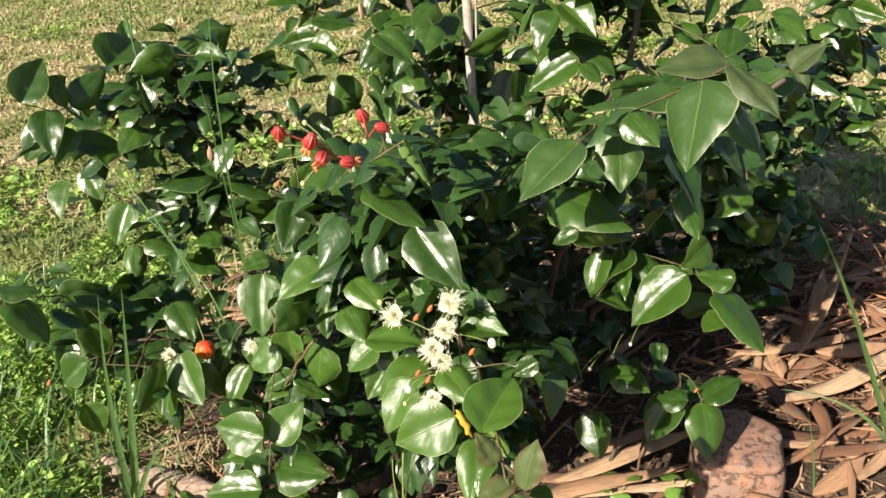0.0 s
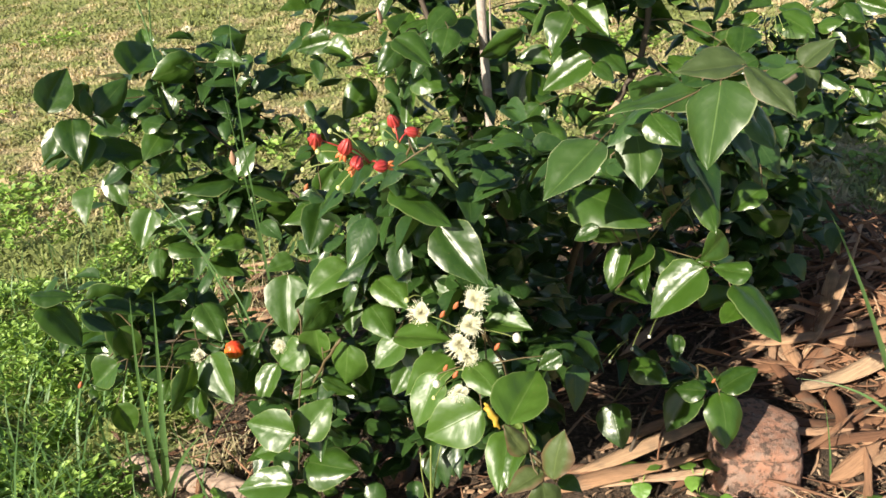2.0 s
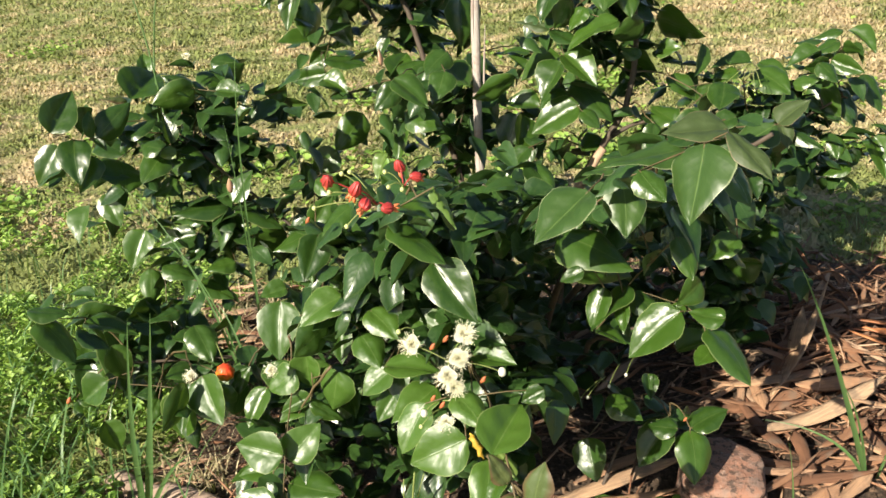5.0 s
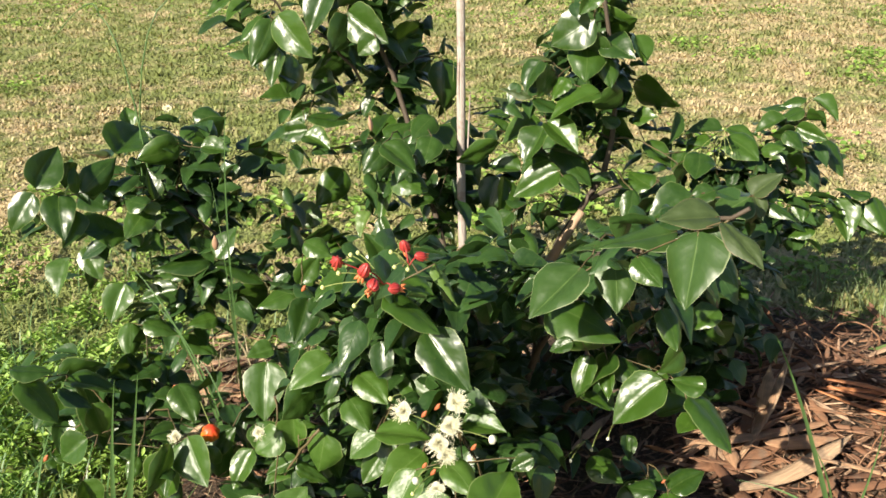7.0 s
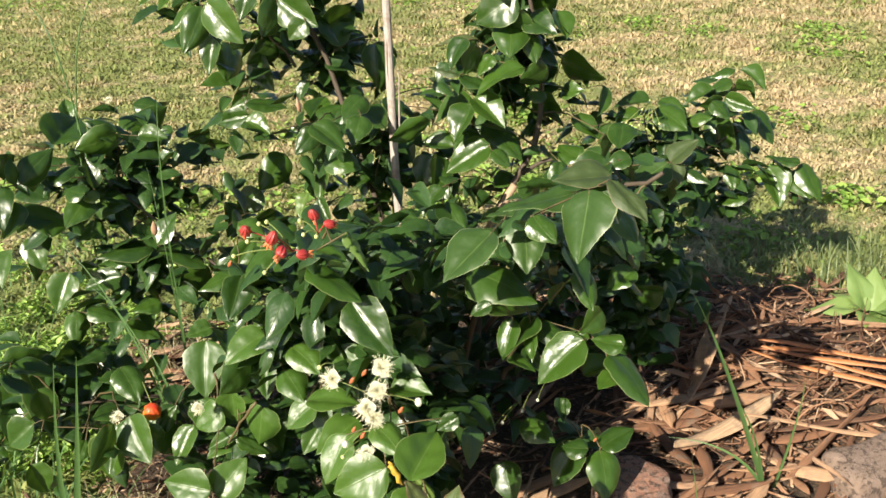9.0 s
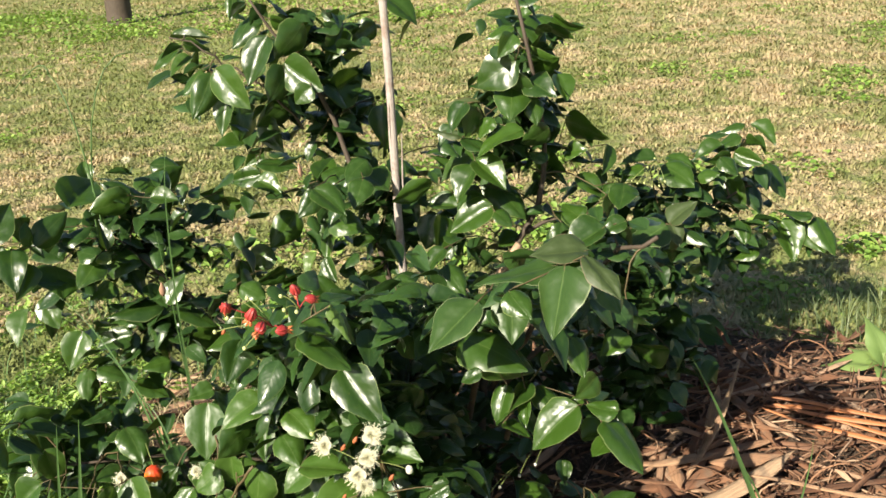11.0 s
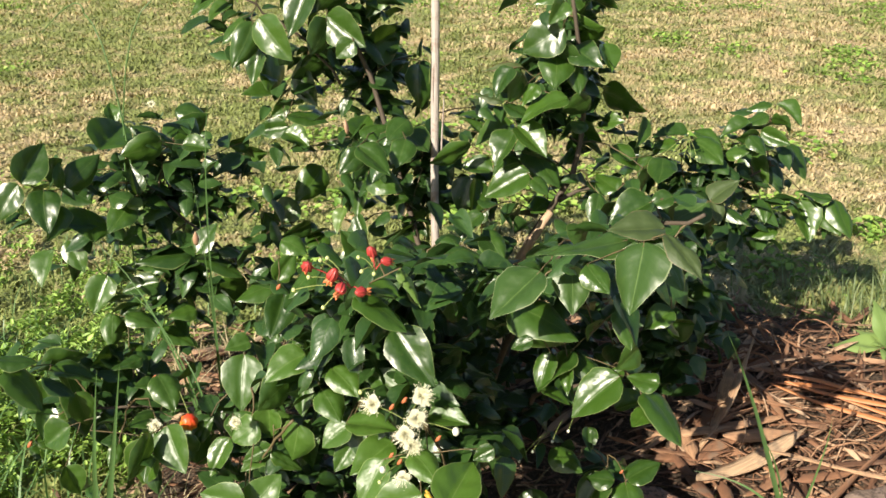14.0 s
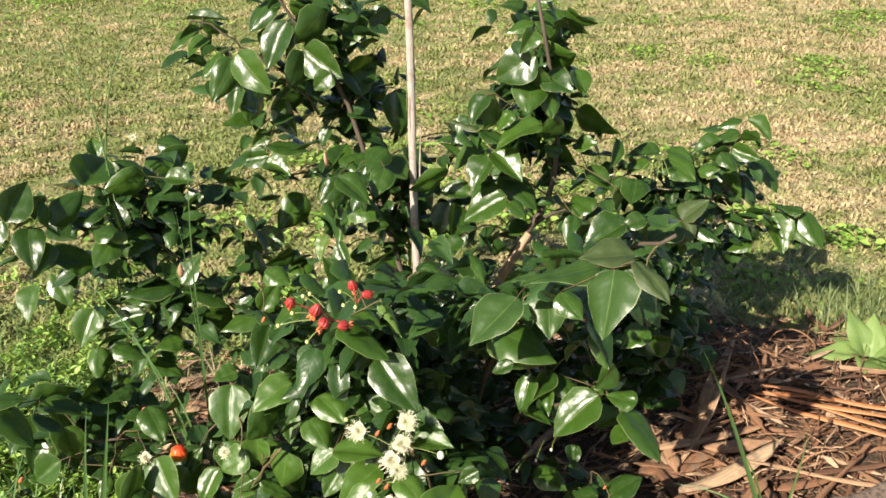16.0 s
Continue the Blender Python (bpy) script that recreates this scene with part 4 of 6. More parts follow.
spray("fc", [
    (-0.149, 0.956, 0.417, -50, -19, 18, 0.059, 0.75, "fresh"),
    (-0.128, 0.953, 0.328, -169, -36, -35, 0.053, 0.83, "fresh", "flat"),
    (-0.127, 0.860, 0.387, -14, 8, 7, 0.068, 0.72, "fresh"),
    (-0.052, 0.916, 0.393, 147, 20, -45, 0.066, 0.71, "fresh", "flat"),
])
spray("fc", [
    (-0.021, 0.861, 0.395, -25, -1, 20, 0.057, 0.71, "fresh"),
    (-0.044, 0.818, 0.369, -55, -15, 14, 0.054, 0.75, "fresh"),
    (-0.080, 0.832, 0.350, -143, -50, -18, 0.067, 0.68, "fresh", "flat"),
    (0.059, 0.813, 0.373, -180, -32, -61, 0.032, 0.70, "green", "flat"),
    (-0.034, 0.784, 0.330, -179, -25, -63, 0.076, 0.80, "fresh", "flat"),
])
spray("fc", [
    (-0.001, 1.070, 0.356, -49, 13, 35, 0.071, 0.80),
])
spray("fc", [
    (-0.007, 0.738, 0.339, 60, 15, 13, 0.082, 0.75, "fresh"),
    (-0.009, 0.752, 0.322, -104, -35, -20, 0.066, 0.67, "fresh"),
    (0.003, 0.739, 0.313, -122, -29, 11, 0.046, 0.69),
    (0.011, 0.736, 0.304, 115, 43, -5, 0.039, 0.70, "lime"),
    (0.021, 0.718, 0.296, -165, 6, -12, 0.025, 0.69, "lime"),
    (0.022, 0.689, 0.315, -152, -8, -1, 0.045, 0.70, "bronze"),
    (0.031, 0.669, 0.320, 64, 43, -27, 0.050, 0.86, "bronze"),
    (0.041, 0.725, 0.274, -32, -6, -2, 0.027, 0.95),
])
spray("fc", [
    (-0.070, 0.935, 0.308, -143, -15, -13, 0.076, 0.71, "fresh"),
])
spray("fr", [
    (0.273, 0.942, 0.438, -142, -30, -77, 0.043, 0.95),
    (0.249, 0.929, 0.413, -153, -31, -5, 0.035, 0.67),
    (0.240, 0.910, 0.414, -176, -41, -35, 0.088, 0.68, "green", "flat"),
    (0.291, 0.894, 0.409, 151, 2, -29, 0.045, 0.75),
    (0.274, 0.901, 0.394, -60, -24, -7, 0.085, 0.68),
    (0.193, 0.958, 0.424, -55, -27, 5, 0.056, 0.70),
    (0.277, 0.892, 0.371, -134, -9, -9, 0.042, 0.75),
])
spray("fr", [
    (0.142, 0.941, 0.379, -39, -10, -2, 0.044, 0.69),
])
spray("fr", [
    (0.261, 0.991, 0.313, -1, 16, 16, 0.060, 0.72),
])
spray("lr", [
    (0.177, 1.032, 0.221, -46, -14, 19, 0.061, 0.73),
    (0.136, 0.972, 0.191, -82, -51, 37, 0.061, 0.87, "green", "flat"),
    (0.263, 1.021, 0.175, -157, -49, -22, 0.079, 0.69, "green", "flat"),
    (0.249, 1.099, 0.213, -93, -40, -8, 0.041, 0.65),
    (0.271, 1.001, 0.179, 157, 1, -24, 0.046, 0.78),
])
spray("lr", [
    (0.294, 1.012, 0.171, 10, 26, 16, 0.060, 0.78),
    (0.294, 1.018, 0.162, -91, -43, -7, 0.076, 0.75),
])
spray("lc", [
    (-0.318, 0.970, 0.093, 0, -50, 72, 0.076, 0.58, "fresh"),
    (-0.326, 0.975, 0.079, 180, -43, -46, 0.060, 0.68, "fresh"),
    (-0.359, 1.000, 0.046, 180, -3, -32, 0.053, 0.53),
    (-0.320, 1.030, 0.121, 180, -2, -34, 0.060, 0.65),
])
spray("lc", [
    (-0.375, 1.010, 0.286, 0, -86, 98, 0.049, 0.77, "fresh"),
    (-0.367, 1.030, 0.261, 0, 52, 62, 0.050, 0.57),
    (-0.343, 1.060, 0.252, 180, -84, -100, 0.058, 0.48),
])
spray("lc", [
    (-0.264, 0.995, 0.312, 180, -38, -50, 0.052, 0.90, "fresh"),
    (-0.247, 1.000, 0.334, 180, -89, -76, 0.054, 0.84, "fresh"),
    (-0.201, 0.965, 0.323, 180, -75, -67, 0.066, 0.84, "fresh"),
    (-0.243, 0.985, 0.274, 180, -27, -43, 0.053, 0.51, "fresh"),
    (-0.245, 0.975, 0.272, 0, -35, 39, 0.055, 0.45),
])
spray("fc", [
    (0.020, 0.672, 0.314, 0, -87, 88, 0.060, 0.57, "bronzegreen"),
    (0.007, 0.700, 0.329, 180, 64, -58, 0.043, 0.56, "bronze"),
])
spray("fb", [
    (0.104, 0.985, 0.485, 0, -29, 47, 0.109, 0.61),
    (0.007, 1.020, 0.403, 0, -54, 56, 0.056, 0.89),
])
spray("lf", [
    (-0.585, 1.130, 0.234, 180, -37, -58, 0.060, 0.90, "fresh"),
    (-0.591, 1.100, 0.179, 0, -75, 51, 0.058, 0.70, "fresh"),
    (-0.572, 1.140, 0.288, 0, -75, 53, 0.068, 0.63),
    (-0.432, 1.050, 0.256, 180, -71, -68, 0.090, 0.70, "green"),
])


# the thick places of the foliage, above: centre, half sizes and number of leaves
THICK_TOP = [
    ((-0.12, 1.62, 0.74), (0.10, 0.05, 0.10), 108),
    ((0.24, 1.48, 0.74), (0.06, 0.04, 0.15), 108),
    ((-0.47, 1.56, 0.52), (0.15, 0.06, 0.09), 190),
    ((-0.04, 1.48, 0.56), (0.13, 0.05, 0.09), 120),
    ((0.40, 1.44, 0.42), (0.14, 0.06, 0.08), 110),
    ((0.20, 1.32, 0.44), (0.12, 0.05, 0.06), 70),
    ((-0.02, 1.17, 0.44), (0.11, 0.08, 0.10), 108),
    ((-0.13, 1.60, 0.88), (0.08, 0.04, 0.05), 45),
    ((0.60, 1.66, 0.47), (0.14, 0.05, 0.04), 72),
]
# below, on the flowering side: centre, half sizes and number of leaves
THICK_LOW = [
    ((-0.16, 1.03, 0.12), (0.13, 0.05, 0.05), 30),
    ((-0.44, 1.44, 0.36), (0.14, 0.06, 0.07), 110),
    ((-0.20, 1.09, 0.11), (0.12, 0.05, 0.05), 30),
    # next three: layers added behind the flowering front to block the sun
    ((-0.02, 0.98, 0.28), (0.10, 0.04, 0.07), 80),
    ((-0.09, 0.99, 0.46), (0.13, 0.05, 0.10), 150),
    ((-0.04, 1.02, 0.36), (0.08, 0.04, 0.08), 70),
    ((0.14, 0.97, 0.55), (0.10, 0.05, 0.04), 60),
    ((-0.03, 0.93, 0.56), (0.10, 0.05, 0.04), 60),
    ((-0.56, 1.26, 0.24), (0.13, 0.07, 0.06), 72),
]
THICK_LOW += [
    ((-0.10, 1.15, 0.28), (0.15, 0.06, 0.10), 144),
    ((-0.24, 1.18, 0.15), (0.10, 0.06, 0.05), 54),
    ((-0.15, 1.12, 0.36), (0.10, 0.04, 0.07), 108),
    ((0.03, 1.24, 0.32), (0.09, 0.04, 0.08), 50),
    # unseen skirt leaves, added to shade the front log
    ((-0.26, 0.86, 0.10), (0.10, 0.04, 0.03), 60),
    # hidden clumps on the sun's path, added to darken the hollow
    ((-0.03, 0.905, 0.42), (0.04, 0.02, 0.03), 60),
    ((-0.03, 0.905, 0.28), (0.045, 0.02, 0.03), 60),
    ((-0.06, 0.94, 0.20), (0.05, 0.03, 0.03), 60),
    ((0.01, 1.05, 0.14), (0.04, 0.03, 0.03), 50),
]
# below, on the side of the litter: centre, half sizes and number of leaves
THICK_RIGHT = [
    ((0.06, 1.40, 0.30), (0.13, 0.06, 0.10), 60),
    ((0.46, 1.46, 0.36), (0.12, 0.08, 0.06), 108),
    ((0.64, 1.72, 0.36), (0.18, 0.07, 0.05), 144),
    ((0.26, 1.48, 0.19), (0.22, 0.07, 0.12), 200),
    ((0.12, 1.40, 0.16), (0.14, 0.07, 0.09), 90),
    ((0.10, 1.24, 0.16), (0.10, 0.05, 0.05), 90),
    ((0.44, 1.36, 0.27), (0.10, 0.06, 0.07), 90),
    # hidden clump added to cast shade on the litter
    ((0.28, 1.07, 0.52), (0.05, 0.05, 0.02), 60),
    ((0.50, 1.45, 0.24), (0.06, 0.05, 0.06), 75),
    ((0.47, 1.40, 0.16), (0.06, 0.05, 0.05), 50),
    # last three: hidden leaves added to shade the lawn, hollow and litter
    ((0.56, 1.63, 0.42), (0.10, 0.04, 0.04), 70),
    ((0.02, 0.88, 0.32), (0.05, 0.03, 0.03), 40),
    ((0.22, 1.16, 0.48), (0.05, 0.05, 0.02), 50),
]


# places where the foliage is thin: from, to and radius
OPENINGS = [
    ((0.105, 0.964, 0.582), (0.300, 2.055, 0.175), 0.030),
    ((0.127, 0.970, 0.609), (0.345, 2.066, 0.231), 0.030),
    ((0.161, 0.967, 0.623), (0.416, 2.061, 0.260), 0.030),
    ((0.193, 0.975, 0.674), (0.481, 2.077, 0.365), 0.020),
    ((0.087, 0.991, 0.653), (0.263, 2.109, 0.320), 0.025),
    ((-0.156, 0.992, 0.622), (-0.235, 2.111, 0.257), 0.030),
    ((-0.280, 0.971, 0.609), (-0.492, 2.068, 0.230), 0.035),
]
OPENINGS += [
    ((-0.270, 0.949, 0.546), (-0.470, 2.023, 0.101), 0.030),
    ((-0.299, 0.909, 0.471), (-0.529, 1.940, -0.053), 0.035),
    ((-0.154, 1.020, 0.724), (-0.232, 2.169, 0.467), 0.030),
    ((0.061, 1.013, 0.721), (0.210, 2.154, 0.460), 0.025),
    ((-0.252, 1.013, 0.743), (-0.434, 2.155, 0.507), 0.030),
    ((-0.130, 1.031, 0.770), (-0.184, 2.191, 0.562), 0.020),
    ((0.217, 0.991, 0.769), (0.530, 2.109, 0.558), 0.020),
    ((-0.030, 1.023, 0.733), (0.022, 2.176, 0.485), 0.015),
    ((-0.015, 0.982, 0.593), (0.054, 2.092, 0.197), 0.020),
]


def in_opening(p):
    for a, b, radius in OPENINGS:
        a, b = Vector(a), Vector(b)
        s = max(0.0, min(1.0, (p - a).dot(b - a) / (b - a).length_squared))
        if (p - a.lerp(b, s)).length < radius:
            return True
    return False


def fill_leaves():
    """The leaves deeper in the shrub, in pairs along the limbs and twigs."""
    r = random.Random(5)
    mats = []
    for limb, pts in BOUGH_POINTS.items():
        if limb in ("lt", "fr", "lr"):
            continue
        for k in range(3, 12):
            for _ in range(1):
                p = pts[k].lerp(pts[k + 1], r.random())
                out = Vector((r.uniform(-1, 1), r.uniform(0.1, 1), r.uniform(-0.5, 0.4))).normalized()
                p = p + out * r.uniform(0.01, 0.06)
                size = r.uniform(0.035, 0.06)
                mats.append(leaf_matrix(*p, math.degrees(math.atan2(out.y, out.x)), r.uniform(-50, 15), r.uniform(-35, 35), size, r.uniform(0.5, 0.62)))
    for start, middle, twig in SPRAYS:
        for k in range(0, 6, 4):
            for sgn in (-1, 1):
                p = twig[k].lerp(twig[k + 1], r.random())
                ahead = (middle - start).normalized() if (middle - start).length > 1e-4 else Vector((0, -1, 0))
                out = (ahead.cross(Vector((0, 0, 1))) * sgn + ahead * r.uniform(-0.2, 0.5) + Vector((0, r.uniform(0.1, 0.9), r.uniform(-0.3, 0.2)))).normalized()
                p = p + out * 0.008 + Vector((0, 0.02, -0.015))
                size = r.uniform(0.035, 0.058)
                mats.append(leaf_matrix(*p, math.degrees(math.atan2(out.y, out.x)), r.uniform(-50, 10), r.uniform(-35, 35), size, r.uniform(0.5, 0.62)))
    for middle, length in OUTER_LEAVES:
        for _ in range(0 if (middle.y < 0.82 and middle.z < 0.5) or (0.02 < middle.x < 0.36 and middle.z < 0.46) else 2):
            p = middle + Vector((r.gauss(0, 0.016), r.uniform(0.03, 0.085), r.uniform(-0.04, 0.0)))
            size = r.uniform(0.7, 1.0) * min(length, 0.065)
            mats.append(leaf_matrix(*p, r.uniform(-180, 180), r.uniform(-60, 15), r.uniform(-35, 35), size, r.uniform(0.5, 0.62)))
    for centre, half, count in THICK_TOP + THICK_LOW + THICK_RIGHT:
        for _ in range(count):
            d = Vector([r.gauss(0, 0.55) for _ in range(3)])
            p = Vector([c + h * max(-1.2, min(1.2, k)) for c, h, k in zip(centre, half, d)])
            mats.append(leaf_matrix(*p, r.uniform(-180, 180), r.uniform(-60, 15), r.uniform(-35, 35), r.uniform(0.040, 0.063), r.uniform(0.52, 0.66)))
    mats = [m for m in mats if not in_opening(m @ Vector((0.5, 0, 0)))]
    verts, faces, uvs, k = [], [], [], 0
    for n, (shape, uv) in enumerate(SIMPLE_LEAVES):
        v, f, t = stamp(shape, uv, mats[n::12])
        verts.append(v), uvs.append(t)
        faces += [tuple(i + k for i in face) for face in f]
        k += len(v)
    me = finish("inner_foliage", np.concatenate(verts), faces, DARKENED_LEAF_MASS, np.concatenate(uvs))
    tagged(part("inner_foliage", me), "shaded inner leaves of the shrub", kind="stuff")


fill_leaves()


# ---- the stake ----
def build_stake():
    stake = tagged(new("garden_stake"), "thin grey weathered wooden stake beside the shrub", "stake")
    stake.location = (0.018, 1.375, 0.0)
    r = random.Random(3)
    pts = [(0.002 * math.sin(z * 9), 0.002 * math.cos(z * 7), z) for z in np.linspace(-0.06, 1.25, 30)]
    place("pole", finish("pole", *tube(pts, [0.0078 + r.uniform(-0.0005, 0.0005) - 0.0012 * k / 30 for k in range(30)], 10), STAKE), stake)
    sliver = [(0.0095 + 0.001 * k, -0.002, 0.60 + 0.018 * k) for k in range(7)]
    place("splinter", finish("splinter", *tube(sliver, [0.0008, 0.0016, 0.0018, 0.0017, 0.0014, 0.001, 0.0005], 5), STAKE), stake)


build_stake()


# ---- flowers and fruit of the shrub ----
def globe(radius, squash=1.0, ribs=0, depth=0.0, rings=8, seg=16):
    verts, faces = [], []
    for r in range(rings + 1):
        a = math.pi * r / rings
        for s in range(seg):
            b = 2 * math.pi * s / seg
            k = radius * math.sin(a) * (1 - depth * (0.5 + 0.5 * math.cos(ribs * b)) if ribs else 1)
            verts.append((k * math.cos(b), k * math.sin(b), radius * squash * math.cos(a)))
    for r in range(rings):
        for s in range(seg):
            t = (s + 1) % seg
            faces.append((r * seg + s, (r + 1) * seg + s, (r + 1) * seg + t, r * seg + t))
    return verts, faces


def petal_shape():
    verts, faces = [], []
    for r in range(5):
        v = r / 4
        half = (0.12, 0.38, 0.52, 0.46, 0.16)[r]
        for c in range(5):
            u = c / 2 - 1
            verts.append((v, u * half, 0.22 * v * v - 0.15 * v + 0.18 * half * u * u))
    for r in range(4):
        for c in range(4):
            faces.append((r * 5 + c, r * 5 + c + 1, r * 5 + c + 6, r * 5 + c + 5))
    return verts, faces


PETAL_MESH = finish("petal", *petal_shape(), PETAL)


def stamens_mesh(seed, count, length):
    r = random.Random(seed)
    fine, heads = [], []
    for _ in range(count):
        d = Vector((r.gauss(0, 0.75), r.gauss(0, 0.75), r.uniform(0.1, 1.0))).normalized()
        end = d * length * r.uniform(0.5, 1.1)
        fine.append(tube([(0, 0, 0), end * 0.6 + Vector((0, 0, 0.0006)), end], [0.00028, 0.00023, 0.00017], 4))
        v, f = globe(0.00048, 1.2, rings=3, seg=5)
        heads.append(([Vector(p) + end for p in v], f))
    return finish("stamen_brush", *join(fine + heads), STAMEN)


STAMENS = [stamens_mesh(k, 130, 0.0158) for k in range(3)]
CALYX = finish("calyx", *globe(0.0026, 1.3, 4, 0.15), BUD)


def flower(x, y, z, facing, size=1.0, kind=0, petals=4):
    """A white flower with a brush of stamens; facing is the way it opens."""
    m = Matrix.Translation((x, y, z)) @ Vector(facing).normalized().to_track_quat("Z", "Y").to_matrix().to_4x4() @ Matrix.Scale(size, 4)
    body = part("flower", CALYX, "white flower with a brush of cream stamens", m)
    for k in range(petals):
        place("petal", PETAL_MESH, body, pose(0, 0, 0.001, 0, -14 + 8 * k, 90 * k + 14) @ Matrix.Scale(0.0116, 4))
    place("stamen_brush", STAMENS[kind], body, pose(0, 0, 0.002))


flower(-0.090, 0.853, 0.419, (-0.5, -0.7, 0.5), 1.05, 0)
flower(-0.031, 0.830, 0.440, (0.3, -0.7, 0.7), 1.1, 1)
flower(-0.038, 0.828, 0.412, (0.2, -0.9, 0.4), 1.05, 2)
flower(-0.051, 0.824, 0.391, (-0.2, -0.9, 0.3), 1.1, 0)
flower(-0.044, 0.819, 0.380, (0.1, -0.9, -0.1), 1.0, 1)
flower(-0.056, 0.800, 0.343, (0.0, -0.8, 0.5), 0.85, 2)
flower(-0.420, 1.035, 0.288, (-0.2, -0.8, 0.4), 0.8, 0, 3)
flower(-0.290, 0.970, 0.328, (0.0, -0.8, 0.3), 0.75, 1, 3)
flower(-0.571, 1.800, 0.613, (-0.1, -0.8, 0.5), 0.7, 2, 2)

BUD_MESH = finish("bud", *globe(0.0021, 1.1, rings=6, seg=10), BUD)
WHITE_BUD = finish("bud", *globe(0.0046, 1.2, 4, 0.08, 7, 12), PETAL)


def stalk(a, b, sag=0.004, r=0.0006, material=None):
    part("flower_stalk", finish("flower_stalk", *tube(bend(a, b, sag, 5), [r] * 6, 5), material or SEED_GRASS))


def bud(p, joint, me=None, size=1.0):
    part("bud", me or BUD_MESH, "", Matrix.Translation(p) @ Matrix.Scale(size, 4))
    stalk(p, joint)


RED_JOINT, RED_JOINT_BACK = (-0.102, 0.663, 0.663), (-0.079, 0.692, 0.668)
for p in ((-0.130, 0.660, 0.694), (-0.124, 0.670, 0.692), (-0.141, 0.650, 0.681), (-0.157, 0.660, 0.664), (-0.129, 0.650, 0.649)):
    bud(p, RED_JOINT)
for p in ((-0.095, 0.690, 0.684), (-0.092, 0.680, 0.673), (-0.080, 0.680, 0.670)):
    bud(p, RED_JOINT_BACK)
BLOOM_JOINT = (-0.050, 0.838, 0.402)
bud((0.012, 0.826, 0.391), BLOOM_JOINT, WHITE_BUD, 1.1)
bud((-0.081, 0.800, 0.357), (-0.06, 0.82, 0.36), WHITE_BUD, 0.9)
bud((-0.032, 0.810, 0.354), (-0.06, 0.82, 0.36), WHITE_BUD, 1.35)
bud((-0.085, 0.790, 0.346), (-0.06, 0.82, 0.35), None, 1.2)
bud((-0.107, 0.860, 0.433), (-0.09, 0.87, 0.43), None, 1.4)
for p in ((-0.090, 0.853, 0.417), (-0.031, 0.831, 0.438), (-0.038, 0.829, 0.410), (-0.051, 0.825, 0.389)):
    stalk(p, BLOOM_JOINT, 0.002)
# the fan of pale stalks and green buds on the side limb
FAN = (0.521, 1.530, 0.588)
for k, p in enumerate(((0.468, 1.510, 0.557), (0.478, 1.505, 0.552), (0.490, 1.500, 0.553), (0.505, 1.500, 0.545), (0.519, 1.500, 0.545), (0.530, 1.500, 0.553), (0.512, 1.508, 0.598), (0.500, 1.515, 0.580))):
    bud(p, FAN, None, 0.9 + 0.12 * (k % 3))
# buds that hang in the shade under the front of the shrub
for p, q in (((0.115, 0.960, 0.250), (0.16, 1.00, 0.27)), ((0.135, 0.965, 0.262), (0.17, 1.02, 0.26)), ((0.165, 0.970, 0.275), (0.19, 1.02, 0.28)), ((0.190, 0.980, 0.285), (0.21, 1.02, 0.29))):
    bud(p, q, WHITE_BUD, 0.5)


def lantern(seed):
    """A small fruit with deep ribs, wide at the crown and drawn in towards the stalk, a little askew."""
    r = random.Random(seed)
    lean, flat = r.uniform(-0.25, 0.25), r.uniform(0.75, 1.0)
    verts, faces = globe(0.0066, 1.18, 8, 0.30, 12, 32)
    out = []
    for x, y, z in verts:
        k = 1.0 - 34.0 * z + 0.10 * noise.noise(Vector((x * 300, y * 300, z * 300 + seed)))
        out.append((x * k + lean * z, y * k * flat, z))
    return finish("fruit", out, faces, RED_FRUIT)


RED_MESHES = [lantern(k) for k in range(4)]
LOBE = finish("calyx_lobe", *tube([(0, 0, 0), (0, 0, 0.0018), (0.0006, 0, 0.0050), (0.0016, 0, 0.0078)], [0.0010, 0.0019, 0.0015, 0.0003], 6), FRUIT_TIP)


def red_fruit(x, y, z, joint, size=1.0, tilt=40, turn=0):
    """A ribbed fruit; its crown of calyx lobes points away from the stalk."""
    m = pose(x, y, z, tilt, 0, turn) @ Matrix.Scale(size * 0.84, 4)
    f = part("fruit", rng.choice(RED_MESHES), "small ribbed red fruit with a crown of calyx lobes", m)
    for k in range(4):
        place("calyx_lobe", LOBE, f, pose(0.0015 * math.cos(1.57 * k), 0.0015 * math.sin(1.57 * k), -0.0068, 180 + 24 * math.sin(1.57 * k), 24 * math.cos(1.57 * k), 0))
    stalk((x, y, z), joint, 0.003, 0.0007, RED_FRUIT)


red_fruit(-0.142, 0.655, 0.690, RED_JOINT, 1.15, 50, 30)
red_fruit(-0.118, 0.650, 0.683, RED_JOINT, 1.15, 30, 80)
red_fruit(-0.111, 0.650, 0.669, RED_JOINT, 1.05, 60, 150)
red_fruit(-0.093, 0.655, 0.662, RED_JOINT, 1.0, 80, -60)
red_fruit(-0.082, 0.700, 0.686, RED_JOINT_BACK, 1.0, 20, 0)
red_fruit(-0.068, 0.700, 0.675, RED_JOINT_BACK, 0.9, 70, -50)
red_fruit(0.086, 1.250, 0.484, (0.09, 1.27, 0.52), 1.1, 20, 0)
red_fruit(0.202, 1.000, 0.546, (0.21, 1.03, 0.56), 0.8, 40, 0)
part("fruit", finish("fruit", *globe(0.0138, 1.0, 8, 0.14, 12, 32), ORANGE_FRUIT), "ripe ribbed orange-red cherry fruit", pose(-0.370, 1.028, 0.295, 25, 10, 0))
stalk((-0.370, 1.032, 0.306), (-0.395, 1.09, 0.312), 0.0, 0.0008)
